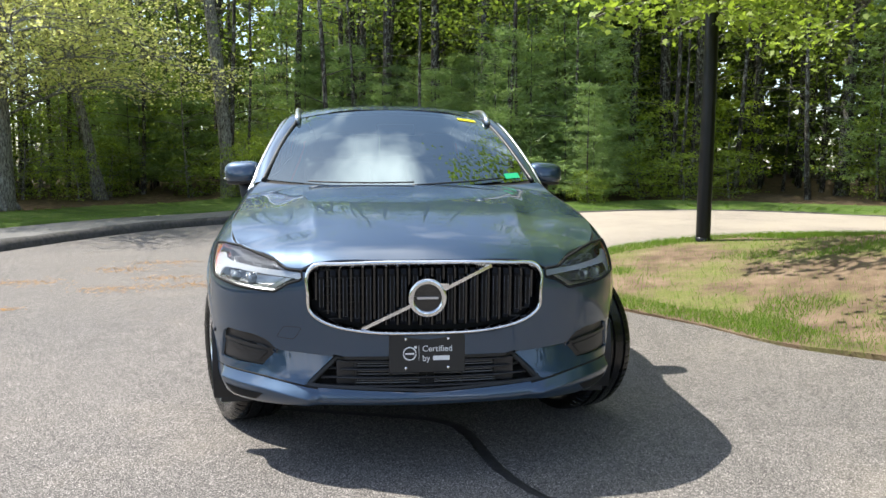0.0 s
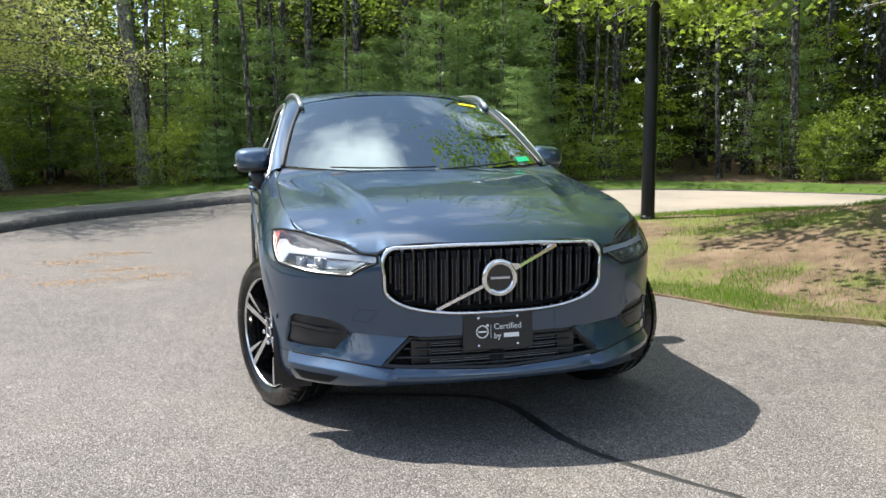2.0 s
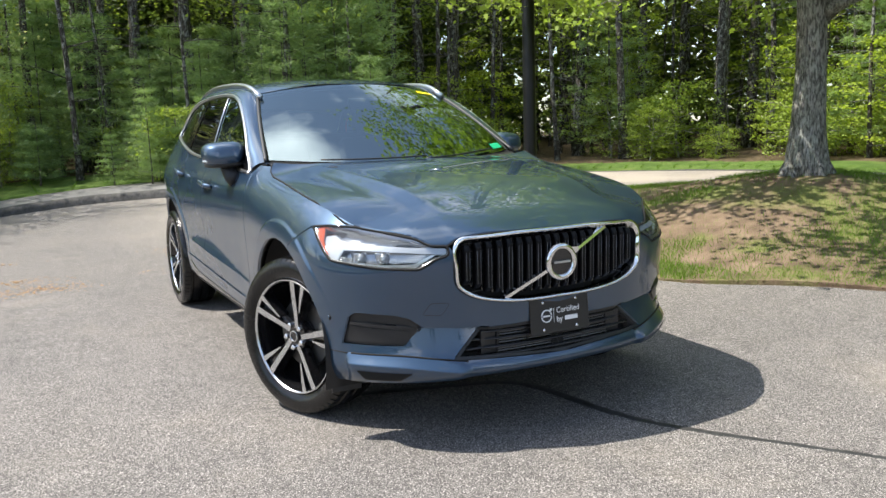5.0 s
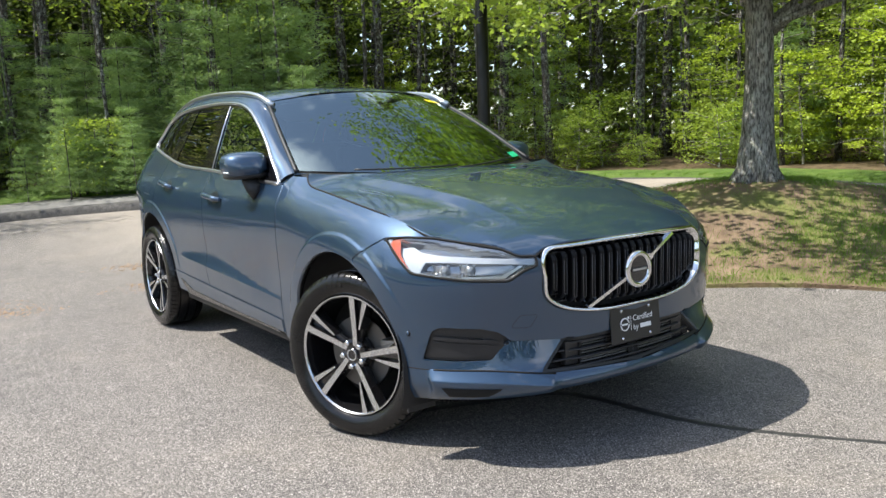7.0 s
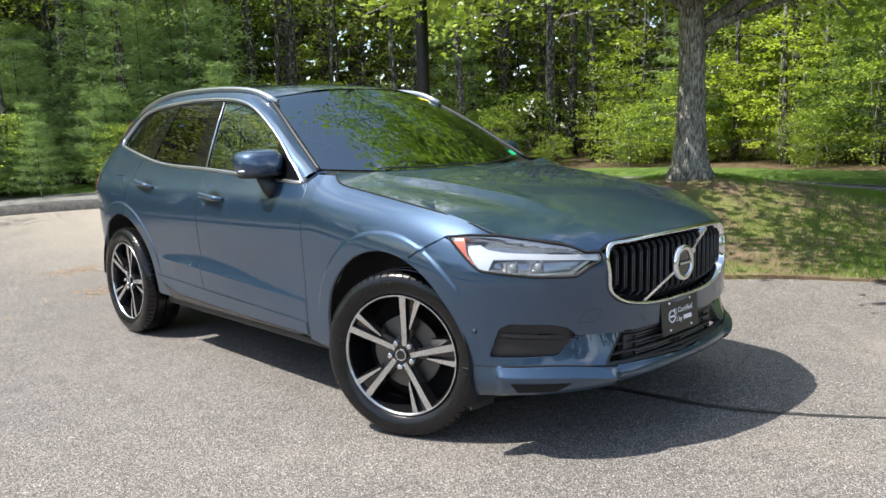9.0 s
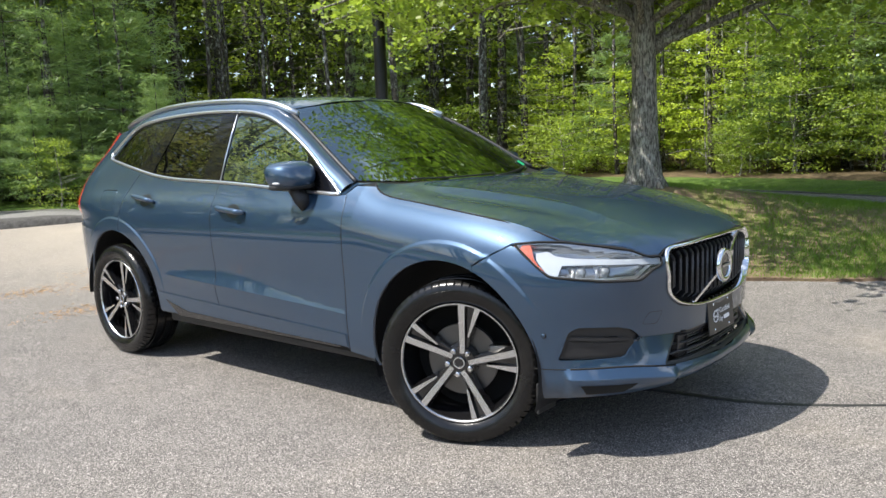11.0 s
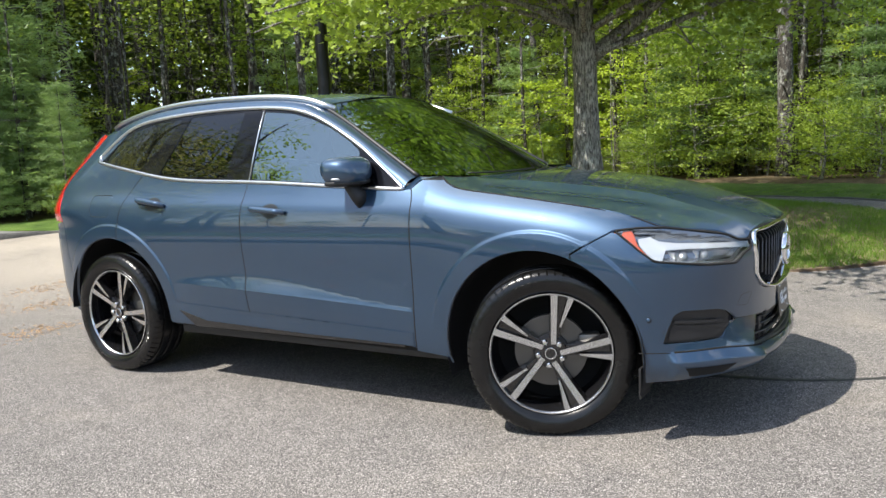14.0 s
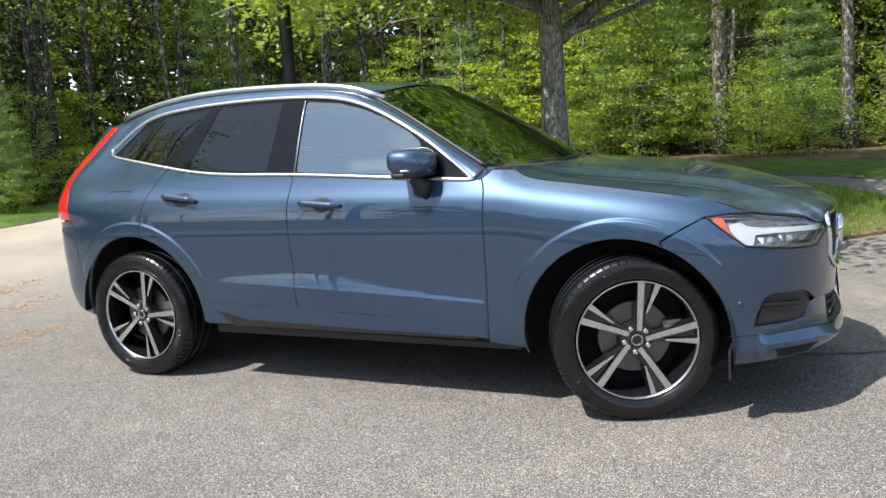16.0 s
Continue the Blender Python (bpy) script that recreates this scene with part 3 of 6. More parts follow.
def belt(u, z, facet=1.0):
    """The body's outer skin: u along its plan from the middle of the nose to the middle of the tail, z its height."""
    u, z = np.asarray(u, float), np.asarray(z, float)
    bx, by = np.sign(u + 1e-12) * plan_x(np.abs(u)), plan_y(np.abs(u))
    shift = (edge_z(by) - 0.978) * sstep(0.58, 0.92, z)
    k = sstep(1.25, 1.75, by)
    w = wing(z - shift) * (1 - k) + flank(z) * k
    high = sstep(0.82, 0.90, z)
    y = by + nose(z) * ((1 - sstep(0.2, 1.1, by)) * (1 - high) + (1 - sstep(0.16, 0.46, by)) * high) + stern(z) * sstep(2.7, 4.5, by)
    x = bx * w / 0.93 + np.sign(bx) * 0.036 * sstep(3.85, 4.4, by) * (1 - sstep(4.5, 4.66, by)) * sstep(0.88, 1.02, z) * (1 - sstep(1.12, 1.40, z))
    side = sstep(0.35, 0.55, by) * (1 - sstep(4.1, 4.35, by))
    for cy, cz, r in ARCHES:
        q = np.hypot(y - cy, z - cz)
        x = x + 0.009 * side * (1 - sstep(r + 0.074, r + 0.094, q)) * sstep(0.42, 0.68, z)
    t = z - crease_z(y)
    swell = np.exp(-((y - 2.5) / 0.55) ** 2)
    wide = 0.012 + 0.078 * swell
    ledge = np.where(t > 0, np.clip(1 - t / wide, 0, 1) ** 1.35, np.clip(1 + t / 0.15, 0, 1) ** 1.2)
    x = x + (0.004 + 0.015 * swell) * ledge * sstep(1.50, 1.56, y) * (1 - sstep(2.95, 3.25, y))
    ax = np.abs(bx)
    zc, ze = lip_top(ax), lip_edge(ax)
    out = 0.010 + 0.022 * sstep(0.43, 0.50, ax)
    push = np.where(z > zc, 0.0, np.where(z > ze, 0.002 + out * (zc - z) / (zc - ze), 0.002 + out - 0.22 * np.clip(ze - z, 0, 0.09)))
    push = push * (1 - sstep(0.305, 0.345, by))
    zt = facet_top(ax)
    push = push - facet * 0.25 * np.clip(z - zc, 0, None) * (z < zt) * sstep(0.33, 0.36, ax) * (1 - sstep(0.83, 0.87, ax)) * (by < 0.5)
    fx = sstep(0.0, 0.45, by)
    x, y = x + push * fx * 0.8, y - push * (1 - fx)
    waist = np.exp(-((z - 1.0 - 0.02 * (y - 1.5)) / 0.035) ** 2)
    x = x + 0.004 * waist * sstep(1.2, 1.8, y) * (1 - sstep(3.9, 4.3, y))
    return np.stack([x, y, z], -1)


def solve_u(k, goal, z, lo, hi):
    """Where along the plan the skin's x (k = 0) or y (k = 1) reaches the goals at heights z."""
    goal, z = np.asarray(goal, float), np.asarray(z, float)
    lo, hi = np.full(goal.shape, lo, float), np.full(goal.shape, hi, float)
    for _ in range(34):
        m = (lo + hi) / 2
        less = belt(m, z)[..., k] < goal
        lo, hi = np.where(less, m, lo), np.where(less, hi, m)
    return (lo + hi) / 2


def on_sides(points):
    p = np.array([(q[0], q[1]) for q in points], float)
    return [tuple(q) for q in np.stack([solve_u(1, p[:, 0], p[:, 1], 0.3, U_END - 0.2), p[:, 1]], 1)]


def on_fronts(points):
    p = np.array([(q[0], q[1]) for q in points], float)
    return [tuple(q) for q in np.stack([solve_u(0, p[:, 0], p[:, 1], -0.05, 1.25), p[:, 1]], 1)]


def on_side(y, z):
    """The u at which the skin at height z lies at length y."""
    return on_sides([(y, z)])[0]


def on_front(x, z):
    return on_fronts([(x, z)])[0]


# the bonnet's shut line along the wing, as (y, z)
HOOD = [(0.37, 0.912), (0.45, 0.945), (0.68, 1.003), (1.02, 1.053), (1.2, 1.077), (1.29, 1.091), (1.345, 1.108), (1.385, 1.130), (1.41, 1.150)]
edge_x = spline([p[0] for p in HOOD], [float(belt(*on_side(*p))[0]) for p in HOOD])
hood_z = spline([0.05, 0.12, 0.22] + [p[0] for p in HOOD], [0.862, 0.870, 0.885] + [p[1] for p in HOOD])


def side_line(points, step=0.02, smooth=True):
    c = curve_through(points, step) if smooth else dense(points, step, False)
    return on_sides(c)


def front_line(points, step=0.02, smooth=True):
    c = curve_through(points, step) if smooth else dense(points, step, False)
    return on_fronts(c)


def sunk(depth, facet=1.0):
    def f(u, z):
        e = 1e-3
        n = np.cross(belt(u + e, z, facet) - belt(u - e, z, facet), belt(u, z + e, facet) - belt(u, z - e, facet))
        n /= np.maximum(np.linalg.norm(n, axis=-1), 1e-12)[..., None]
        return belt(u, z, facet) - n * depth
    return f


def skin(name, outline, material=None, holes=(), lines=(), gap=0.0040, depth=0.014, step=0.028, surface=belt, both=True, parent=None, label="", one=False):
    """A panel on the skin, on both sides of the car, or as one mesh across its middle."""
    o = inset(np.array(outline), gap) if gap else np.array(outline)
    if one:
        o[np.array(outline)[:, 0] < 0.004, 0] = 0.0
    v, f = fill(o, holes, step, lines)
    g = lift(surface, v, f, depth)
    material, parent = material or PAINT, parent or car
    if one:
        return [link_mesh(name, *joined(g, mirrored(*g))[:2], material, parent, joined(g, mirrored(*g))[2], label=label)]
    made = []
    for m in (mirrored(*g), g) if both else (g,):
        made.append(link_mesh(name, m[0], m[1], material, parent, m[2], label=label))
    return made


def arc(k, a0, a1, n=40, grow=0.0):
    cy, cz, r = ARCHES[k]
    return [(cy + (r + grow) * math.cos(radians(a)), cz + (r + grow) * math.sin(radians(a))) for a in np.linspace(a0, a1, n)]


def crease_lines():
    out = []
    for d in (-0.012, -0.003, 0.0, 0.003, 0.012):
        out.append(on_sides([(y, float(crease_z(y)) + d) for y in np.linspace(1.40, 3.22, 110)]))
    return out


def flare_lines(k):
    return [on_sides(arc(k, 195, -12, 90, g)) for g in (0.074, 0.081, 0.087, 0.094)]


# shut lines, as (y, z)
DOOR_F = [(1.535, 0.33), (1.528, 0.55), (1.526, 0.76), (1.524, 0.98), (1.53, 1.06), (1.545, 1.098)]
DOOR_B = [(2.60, 0.33), (2.612, 0.45), (2.618, 0.64), (2.625, 0.89), (2.62, 1.05), (2.612, 1.155)]
DOOR_R = [(3.655, 0.838), (3.65, 0.90), (3.62, 1.03), (3.56, 1.13), (3.48, 1.215)]
SILL = [(3.30, 0.478), (2.6, 0.453), (1.53, 0.415), (1.36, 0.407)]
BELTLINE = [(3.95, 1.302), (3.50, 1.224), (3.30, 1.192), (2.66, 1.155), (2.11, 1.125), (1.585, 1.096)]
CANT = [(1.585, 1.096), (1.70, 1.185), (1.84, 1.288), (1.95, 1.355), (2.08, 1.425), (2.22, 1.487), (2.38, 1.530), (2.54, 1.550), (2.72, 1.560), (2.96, 1.564), (3.25, 1.557), (3.50, 1.538), (3.69, 1.500), (3.85, 1.415), (3.98, 1.325)]

belt_low = side_line(BELTLINE)
cant = side_line(CANT)
hood_edge = on_sides([(y, float(hood_z(y))) for y in np.linspace(0.37, 1.41, 60)])
bumper_gap = [(0.555, 0.905), (0.62, 0.87), (0.72, 0.812)]

# headlamp outline: inner tip, along the bonnet, round the corner, back along the bumper
LAMP = on_fronts(((0.492, 0.800), (0.492, 0.836), (0.558, 0.840), (0.60, 0.868), (0.70, 0.894), (0.775, 0.912))) + \
       on_sides(((0.46, 0.916), (0.548, 0.908), (0.47, 0.850), (0.385, 0.782))) + \
       on_fronts(((0.74, 0.756), (0.605, 0.748), (0.545, 0.786)))
lamp = dense(rounded(LAMP, 0.018, 3), 0.02)
GRILLE = [(0.0, 0.876), (0.20, 0.8755), (0.40, 0.868), (0.455, 0.858), (0.478, 0.828), (0.476, 0.75), (0.468, 0.675), (0.440, 0.645), (0.33, 0.603), (0.23, 0.588), (0.0, 0.583)]
grille = front_line(GRILLE, 0.015)
FOG = [(0.700, 0.567), (0.815, 0.574), (0.838, 0.555), (0.856, 0.436), (0.77, 0.436), (0.662, 0.438), (0.600, 0.514), (0.645, 0.552)]
fog = dense(rounded([on_front(*p) for p in FOG], 0.012, 3), 0.02)

def lip_line(level, d):
    us = np.linspace(0.012, 1.0, 110)
    return [(u, float(level(float(plan_x(u)))) + d) for u in us]


def facet_line(d):
    return on_fronts([(x, float(facet_top(x)) + d) for x in np.linspace(0.34, 0.60, 26)])


# front bumper: one skin from the middle to the wheel arches
arc_low = on_sides(arc(0, 192, 113, 40))
lamp_low = on_sides(((0.548, 0.908), (0.47, 0.850), (0.385, 0.782))) + on_fronts(((0.74, 0.756), (0.605, 0.748), (0.545, 0.786), (0.492, 0.800), (0.492, 0.836)))
bumper = front_line([(0.0, 0.296), (0.45, 0.296), (0.62, 0.286), (0.80, 0.275)], 0.02) + [on_side(0.436, 0.262)] + arc_low + [on_side(*p) for p in bumper_gap[::-1]] + [tuple(q) for q in dense(lamp_low, 0.02, False)[1:]] + front_line(GRILLE[4:], 0.015) + front_line([(0.0, 0.493), (0.363, 0.491), (0.488, 0.376), (0.0, 0.354)], 0.02, False)
intake_hole = dense(front_line([(0.0, 0.493), (0.363, 0.491), (0.488, 0.376), (0.0, 0.354)], 0.02, False), 0.03)
skin("front_bumper", dense(bumper, 0.025), holes=[fog], one=True, step=0.016, lines=flare_lines(0) + [lip_line(lip_top, d) for d in (0.004, 0.0005, -0.0025)] + [lip_line(lip_edge, d) for d in (0.004, 0.0, -0.004)] + [facet_line(d) for d in (0.002, -0.002)])

# front wing
arc_f = on_sides(arc(0, 113, -12, 60))
wing_line = arc_f + [on_side(1.36, 0.30), on_side(1.535, 0.315)] + side_line(DOOR_F)[1:] + [on_side(1.50, 1.14)] + hood_edge[::-1][1:] + [on_side(0.46, 0.916), on_side(0.548, 0.908)] + [on_side(*p) for p in bumper_gap]
skin("front_wing", dense(wing_line, 0.02), step=0.015, lines=flare_lines(0) + crease_lines())
P = [belt(*on_side(1.545, 1.098)), belt(*on_side(1.50, 1.14)), belt(*hood_edge[-1]), np.array((0.790, 1.50, 1.147)), np.array((0.782, 1.555, 1.150)), belt(*on_side(1.585, 1.096))]
for sgn in (-1, 1):
    v = np.array([P[0] * 0.35 + P[1] * 0.25 + P[4] * 0.4] + P) * np.array([sgn, 1, 1])
    f = [(0, i + 1, (i + 1) % 6 + 1) for i in range(6)]
    link_mesh("pillar_foot", v, f if sgn > 0 else [tuple(reversed(t)) for t in f], PAINT, car)
# doors
low_f = on_sides(dense([(2.60, 0.335), (1.535, 0.335)], 0.03, False))
door_f = side_line(DOOR_F) + [q for q in belt_low[::-1] if q[0] < on_side(2.612, 1.155)[0]] + side_line(DOOR_B)[::-1] + low_f[1:-1]
front_doors = skin("front_door", dense(door_f, 0.03), step=0.02, lines=crease_lines())
arc_r = on_sides(arc(1, 183, 101, 36))
mid = [q for q in belt_low[::-1] if on_side(2.612, 1.155)[0] < q[0] < on_side(3.48, 1.215)[0]]
door_r = side_line(DOOR_B) + mid + side_line(DOOR_R)[::-1] + arc_r[::-1] + [on_side(3.245, 0.335)]
rear_doors = skin("rear_door", dense(door_r, 0.03), step=0.02, lines=crease_lines() + flare_lines(1))
# dark seals in the door gaps
for line in (DOOR_F, DOOR_B, DOOR_R):
    path = np.array([sunk(0.0040)(*q) for q in side_line(line)])
    for sgn in (-1, 1):
        tv, tf = tube(path * np.array([sgn, 1, 1]), 0.0036, 6)
        link_mesh("door_seal", tv, tf, VOID, car)
# quarter panel with the fuel flap
arc_q = on_sides(arc(1, 101, -2, 40))
tail_in = [(4.275, 0.93), (4.30, 1.06), (4.31, 1.13), (4.265, 1.215), (4.15, 1.34), (4.03, 1.44), (3.985, 1.475)]
quarter = arc_q + on_sides(((4.235, 0.58), (4.245, 0.70), (4.26, 0.85), (4.272, 0.925))) + side_line(tail_in)[1:] + [on_side(3.82, 1.50)] + [q for q in cant[::-1] if q[1] < 1.505 and q[0] > on_side(3.6, 1.4)[0]] + [q for q in belt_low if q[0] > on_side(3.48, 1.215)[0]] + side_line(DOOR_R)[::-1]
fuel = rounded(on_sides(((3.93, 1.10), (3.93, 0.97), (3.735, 0.965), (3.72, 1.10))), 0.04, 5)
quarters = skin("quarter_panel", dense(quarter, 0.03), holes=[dense(fuel, 0.02)], step=0.02, lines=flare_lines(1))
skin("fuel_flap", dense(fuel, 0.02))
for sgn in (-1, 1):
    tv, tf = tube(np.array([sunk(0.0035)(*q) for q in dense(fuel, 0.02)]) * np.array([sgn, 1, 1]), 0.0034, 6, closed=True)
    link_mesh("fuel_flap_seal", tv, tf, VOID, car)
bump_r = on_sides(arc(1, -2, -5, 4)) + [on_side(4.24, 0.335), on_side(4.42, 0.37)] + [(U_END - 0.001, 0.33), (U_END - 0.001, 0.62)] + [on_side(4.56, 0.90), on_side(4.275, 0.93)] + on_sides(((4.26, 0.85), (4.245, 0.70), (4.235, 0.58)))
skin("rear_bumper", dense(bump_r, 0.04), gap=0.0028, one=True)
tail = side_line(tail_in) + [on_side(4.045, 1.485)] + side_line([(4.10, 1.455), (4.26, 1.33), (4.42, 1.225), (4.50, 1.15), (4.545, 1.08), (4.555, 0.93)])
tails = skin("tail_lamp", dense(tail, 0.03), RED, gap=0.0028, depth=0.012, label="red tail lamp lens")
skin("lamp_backing", dense(tail, 0.04), VOID, gap=0.0, depth=0.0, surface=sunk(0.034))
hatch = [(U_END - 0.001, 0.63)] + [on_side(4.57, 0.92)] + side_line([(4.56, 0.935), (4.55, 1.08), (4.505, 1.155), (4.425, 1.23), (4.265, 1.335), (4.105, 1.46), (4.05, 1.49)]) + [(U_END - 0.001, 1.52)]
skin("tailgate", dense(hatch, 0.05), gap=0.0028, one=True)
# dark shell behind the shut lines and in the wheel wells
shell = [on_front(0.002, 0.30)] + [on_side(0.44, 0.30)] + on_sides(arc(0, 190, -10, 30)) + [on_side(1.36, 0.30), on_side(3.25, 0.32)] + on_sides(arc(1, 183, -4, 30)) + [on_side(4.40, 0.36), (U_END - 0.01, 0.36), (U_END - 0.01, 1.0)] + on_sides(((4.3, 1.1), (3.9, 1.28), (3.3, 1.17), (2.6, 1.13), (1.62, 1.08), (1.3, 1.06), (0.9, 0.99), (0.6, 0.92), (0.52, 0.86), (0.40, 0.76))) + [on_front(0.74, 0.735), on_front(0.60, 0.725), on_front(0.49, 0.72), on_front(0.40, 0.60), on_front(0.002, 0.56)]
skin("inner_shell", dense(shell, 0.05), VOID, gap=0.0, depth=0.0, step=0.06, surface=sunk(0.022), holes=[dense(front_line([(0.03, 0.485), (0.355, 0.483), (0.47, 0.38), (0.03, 0.36)], 0.02, False), 0.04)])

# bonnet
crown = spline([0.0, 0.05, 0.12, 0.25, 0.5, 0.8, 1.1, 1.5], [0.872, 0.895, 0.928, 0.972, 1.030, 1.078, 1.115, 1.155])
BONNET_Y = [0.36, 0.6, 0.9, 1.2, 1.45]


# front edge of the bonnet: just above the grille and the headlamps
front_edge = front_line(GRILLE[:4], 0.02) + front_line([(0.492, 0.838), (0.558, 0.842), (0.60, 0.869), (0.70, 0.896), (0.775, 0.914)], 0.02)
NOSE = np.array([belt(*q) for q in front_edge])
NOSE[0, 0] = 0.0
NOSE = NOSE[np.argsort(NOSE[:, 0])]


def bonnet(x, y):
    x, y = np.asarray(x, float), np.asarray(y, float)
    ye, ze = np.interp(np.abs(x), NOSE[:, 0], NOSE[:, 1]), np.interp(np.abs(x), NOSE[:, 0], NOSE[:, 2])
    z = bonnet_base(x, y)
    fix = ze + 0.003 - bonnet_base(x, ye)
    z = z + fix * np.exp(-np.clip(y - ye, 0, 9) / 0.07) * (1 - sstep(0.6, 0.85, np.abs(x)) * sstep(0.36, 0.5, y))
    return np.stack([x, y, z], -1)


def bonnet_base(x, y):
    yy = np.clip(y, 0.05, 1.41)
    ex, ez = edge_x(np.clip(yy, 0.37, 1.41)), hood_z(yy)
    t = np.clip(np.abs(x) / ex, 0, 1.2)
    cz = crown(y)
    z = ez + (cz - ez) * (1 - t ** 2.4)
    rib = 0.43 + 0.13 * sstep(0.1, 1.4, y)
    q = np.abs(x) - rib
    z = z + (0.010 * (1 - sstep(-0.002, 0.08, q)) + 0.0035 * np.exp(-(q / 0.04) ** 2) * (q < 0) + 0.0035 * np.exp(-(q / 0.014) ** 2) * (q >= 0)) * sstep(0.16, 0.55, y) * (1 - 0.75 * sstep(1.05, 1.36, y)) - 0.007 * sstep(0.25, 0.6, y) * (1 - sstep(1.0, 1.3, y)) * np.exp(-((q - 0.11) / 0.06) ** 2)
    return z


half = [tuple(q) for q in np.stack([NOSE[:, 0], NOSE[:, 1]], 1)] + [(float(edge_x(y)), y) for y in np.linspace(0.385, 1.40, 50)] + [(x, y) for x, y in curve_through([(float(edge_x(1.41)) - 0.006, 1.415), (0.55, 1.37), (0.28, 1.32), (0.0, 1.30)], 0.03)]
full = half[:-1] + [(-x, y) for x, y in half[::-1]][:-1]
v, f = fill(inset(dense(full, 0.02), 0.0045), (), 0.016)
g = lift(bonnet, v, f, 0.016)
link_mesh("bonnet", g[0], g[1], PAINT, car, g[2])
# dark seal in the gap round the bonnet
for sgn in (-1, 1):
    seal = np.array([sunk(0.0035)(*q) for q in front_edge[3:] + hood_edge[1:]])
    seal[:, 0] *= sgn
    tv, tf = tube(seal, 0.0042, 6)
    link_mesh("bonnet_seal", tv, tf, VOID, car)
# windscreen


def screen(a, b):
    a, b = np.asarray(a, float), np.asarray(b, float)
    k = 1 - a * a
    x = a * (0.775 + (0.605 - 0.775) * b + 0.012 * np.sin(np.pi * b))
    y = 1.575 + 0.685 * b - (0.27 - 0.15 * b) * k
    z = 1.160 + 0.385 * b + 0.02 * np.sin(np.pi * b) + (-0.035 + 0.090 * b) * k
    return np.stack([x, y, z], -1)


def grid_patch(surface, a, b, flip=1):
    aa, bb = np.meshgrid(a, b, indexing="ij")
    n, m = aa.shape
    v = np.stack([aa.ravel(), bb.ravel()], 1)
    f = np.array([q for i in range(n - 1) for j in range(m - 1) for q in ((i * m + j, (i + 1) * m + j, (i + 1) * m + j + 1), (i * m + j, (i + 1) * m + j + 1, i * m + j + 1))])
    return lift(surface, v, f, 0.0, flip)


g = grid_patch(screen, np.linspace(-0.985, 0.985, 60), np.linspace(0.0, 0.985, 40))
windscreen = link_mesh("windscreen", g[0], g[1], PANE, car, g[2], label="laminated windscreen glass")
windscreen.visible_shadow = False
roof_z = spline([2.1, 2.2, 2.4, 2.7, 3.0, 3.4, 3.8, 4.0, 4.13], [1.590, 1.612, 1.640, 1.656, 1.660, 1.650, 1.612, 1.575, 1.540])
rail_x = spline([2.2, 2.4, 3.0, 3.6, 4.13], [0.605, 0.615, 0.625, 0.615, 0.585])
rail_z = spline([2.2, 2.26, 2.45, 2.75, 3.05, 3.35, 3.6, 3.87, 4.13], [1.520, 1.545, 1.588, 1.610, 1.617, 1.612, 1.590, 1.545, 1.485])


def roof(a, b):
    a, b = np.asarray(a, float), np.asarray(b, float)
    k = 1 - a * a
    y = 2.26 + (4.13 - 2.26) * b - 0.12 * k * (1 - b) + 0.05 * k * b
    yy = np.clip(y, 2.2, 4.13)
    x = a * rail_x(yy)
    z = rail_z(yy) + (roof_z(np.clip(y, 2.1, 4.13)) - rail_z(yy)) * (1 - np.abs(a) ** 2.6)
    return np.stack([x, y, z], -1)


g = grid_patch(roof, np.linspace(-1, 1, 50), np.linspace(0, 1, 60))
link_mesh("roof", g[0], g[1], PAINT, car, g[2])
# cant rail and pillars between the side glass and the roof
B_TOP = [(0.782, 1.555, 1.150), (0.752, 1.69, 1.230), (0.705, 1.90, 1.355), (0.655, 2.09, 1.460), (0.608, 2.26, 1.540)]


def upper():
    lower = np.array([belt(*q) for q in side_line(CANT, 0.03)])
    up = np.concatenate([curve_through(B_TOP, 0.03), np.array([(float(rail_x(y)), y, float(rail_z(y))) for y in np.linspace(2.29, 4.13, 60)])])
    s = lambda p: np.concatenate([[0], np.cumsum(np.linalg.norm(np.diff(p, axis=0), axis=1))])
    n = 110
    sl, su = s(lower), s(up)
    t = np.linspace(0, 1, n)
    lo = np.stack([np.interp(t * sl[-1], sl, lower[:, k]) for k in range(3)], 1)
    hi = np.stack([np.interp(t * su[-1], su, up[:, k]) for k in range(3)], 1)
    rows = 9
    verts, faces = [], []
    for i in range(n):
        out = np.array([0.75, 0, 0.66])
        for j in range(rows):
            w = j / (rows - 1)
            verts.append(lo[i] * (1 - w) + hi[i] * w + out * 0.018 * 4 * w * (1 - w))
    for i in range(n - 1):
        for j in range(rows - 1):
            a = i * rows + j
            faces.append((a, a + 1, a + rows + 1, a + rows))
    return np.array(verts), faces


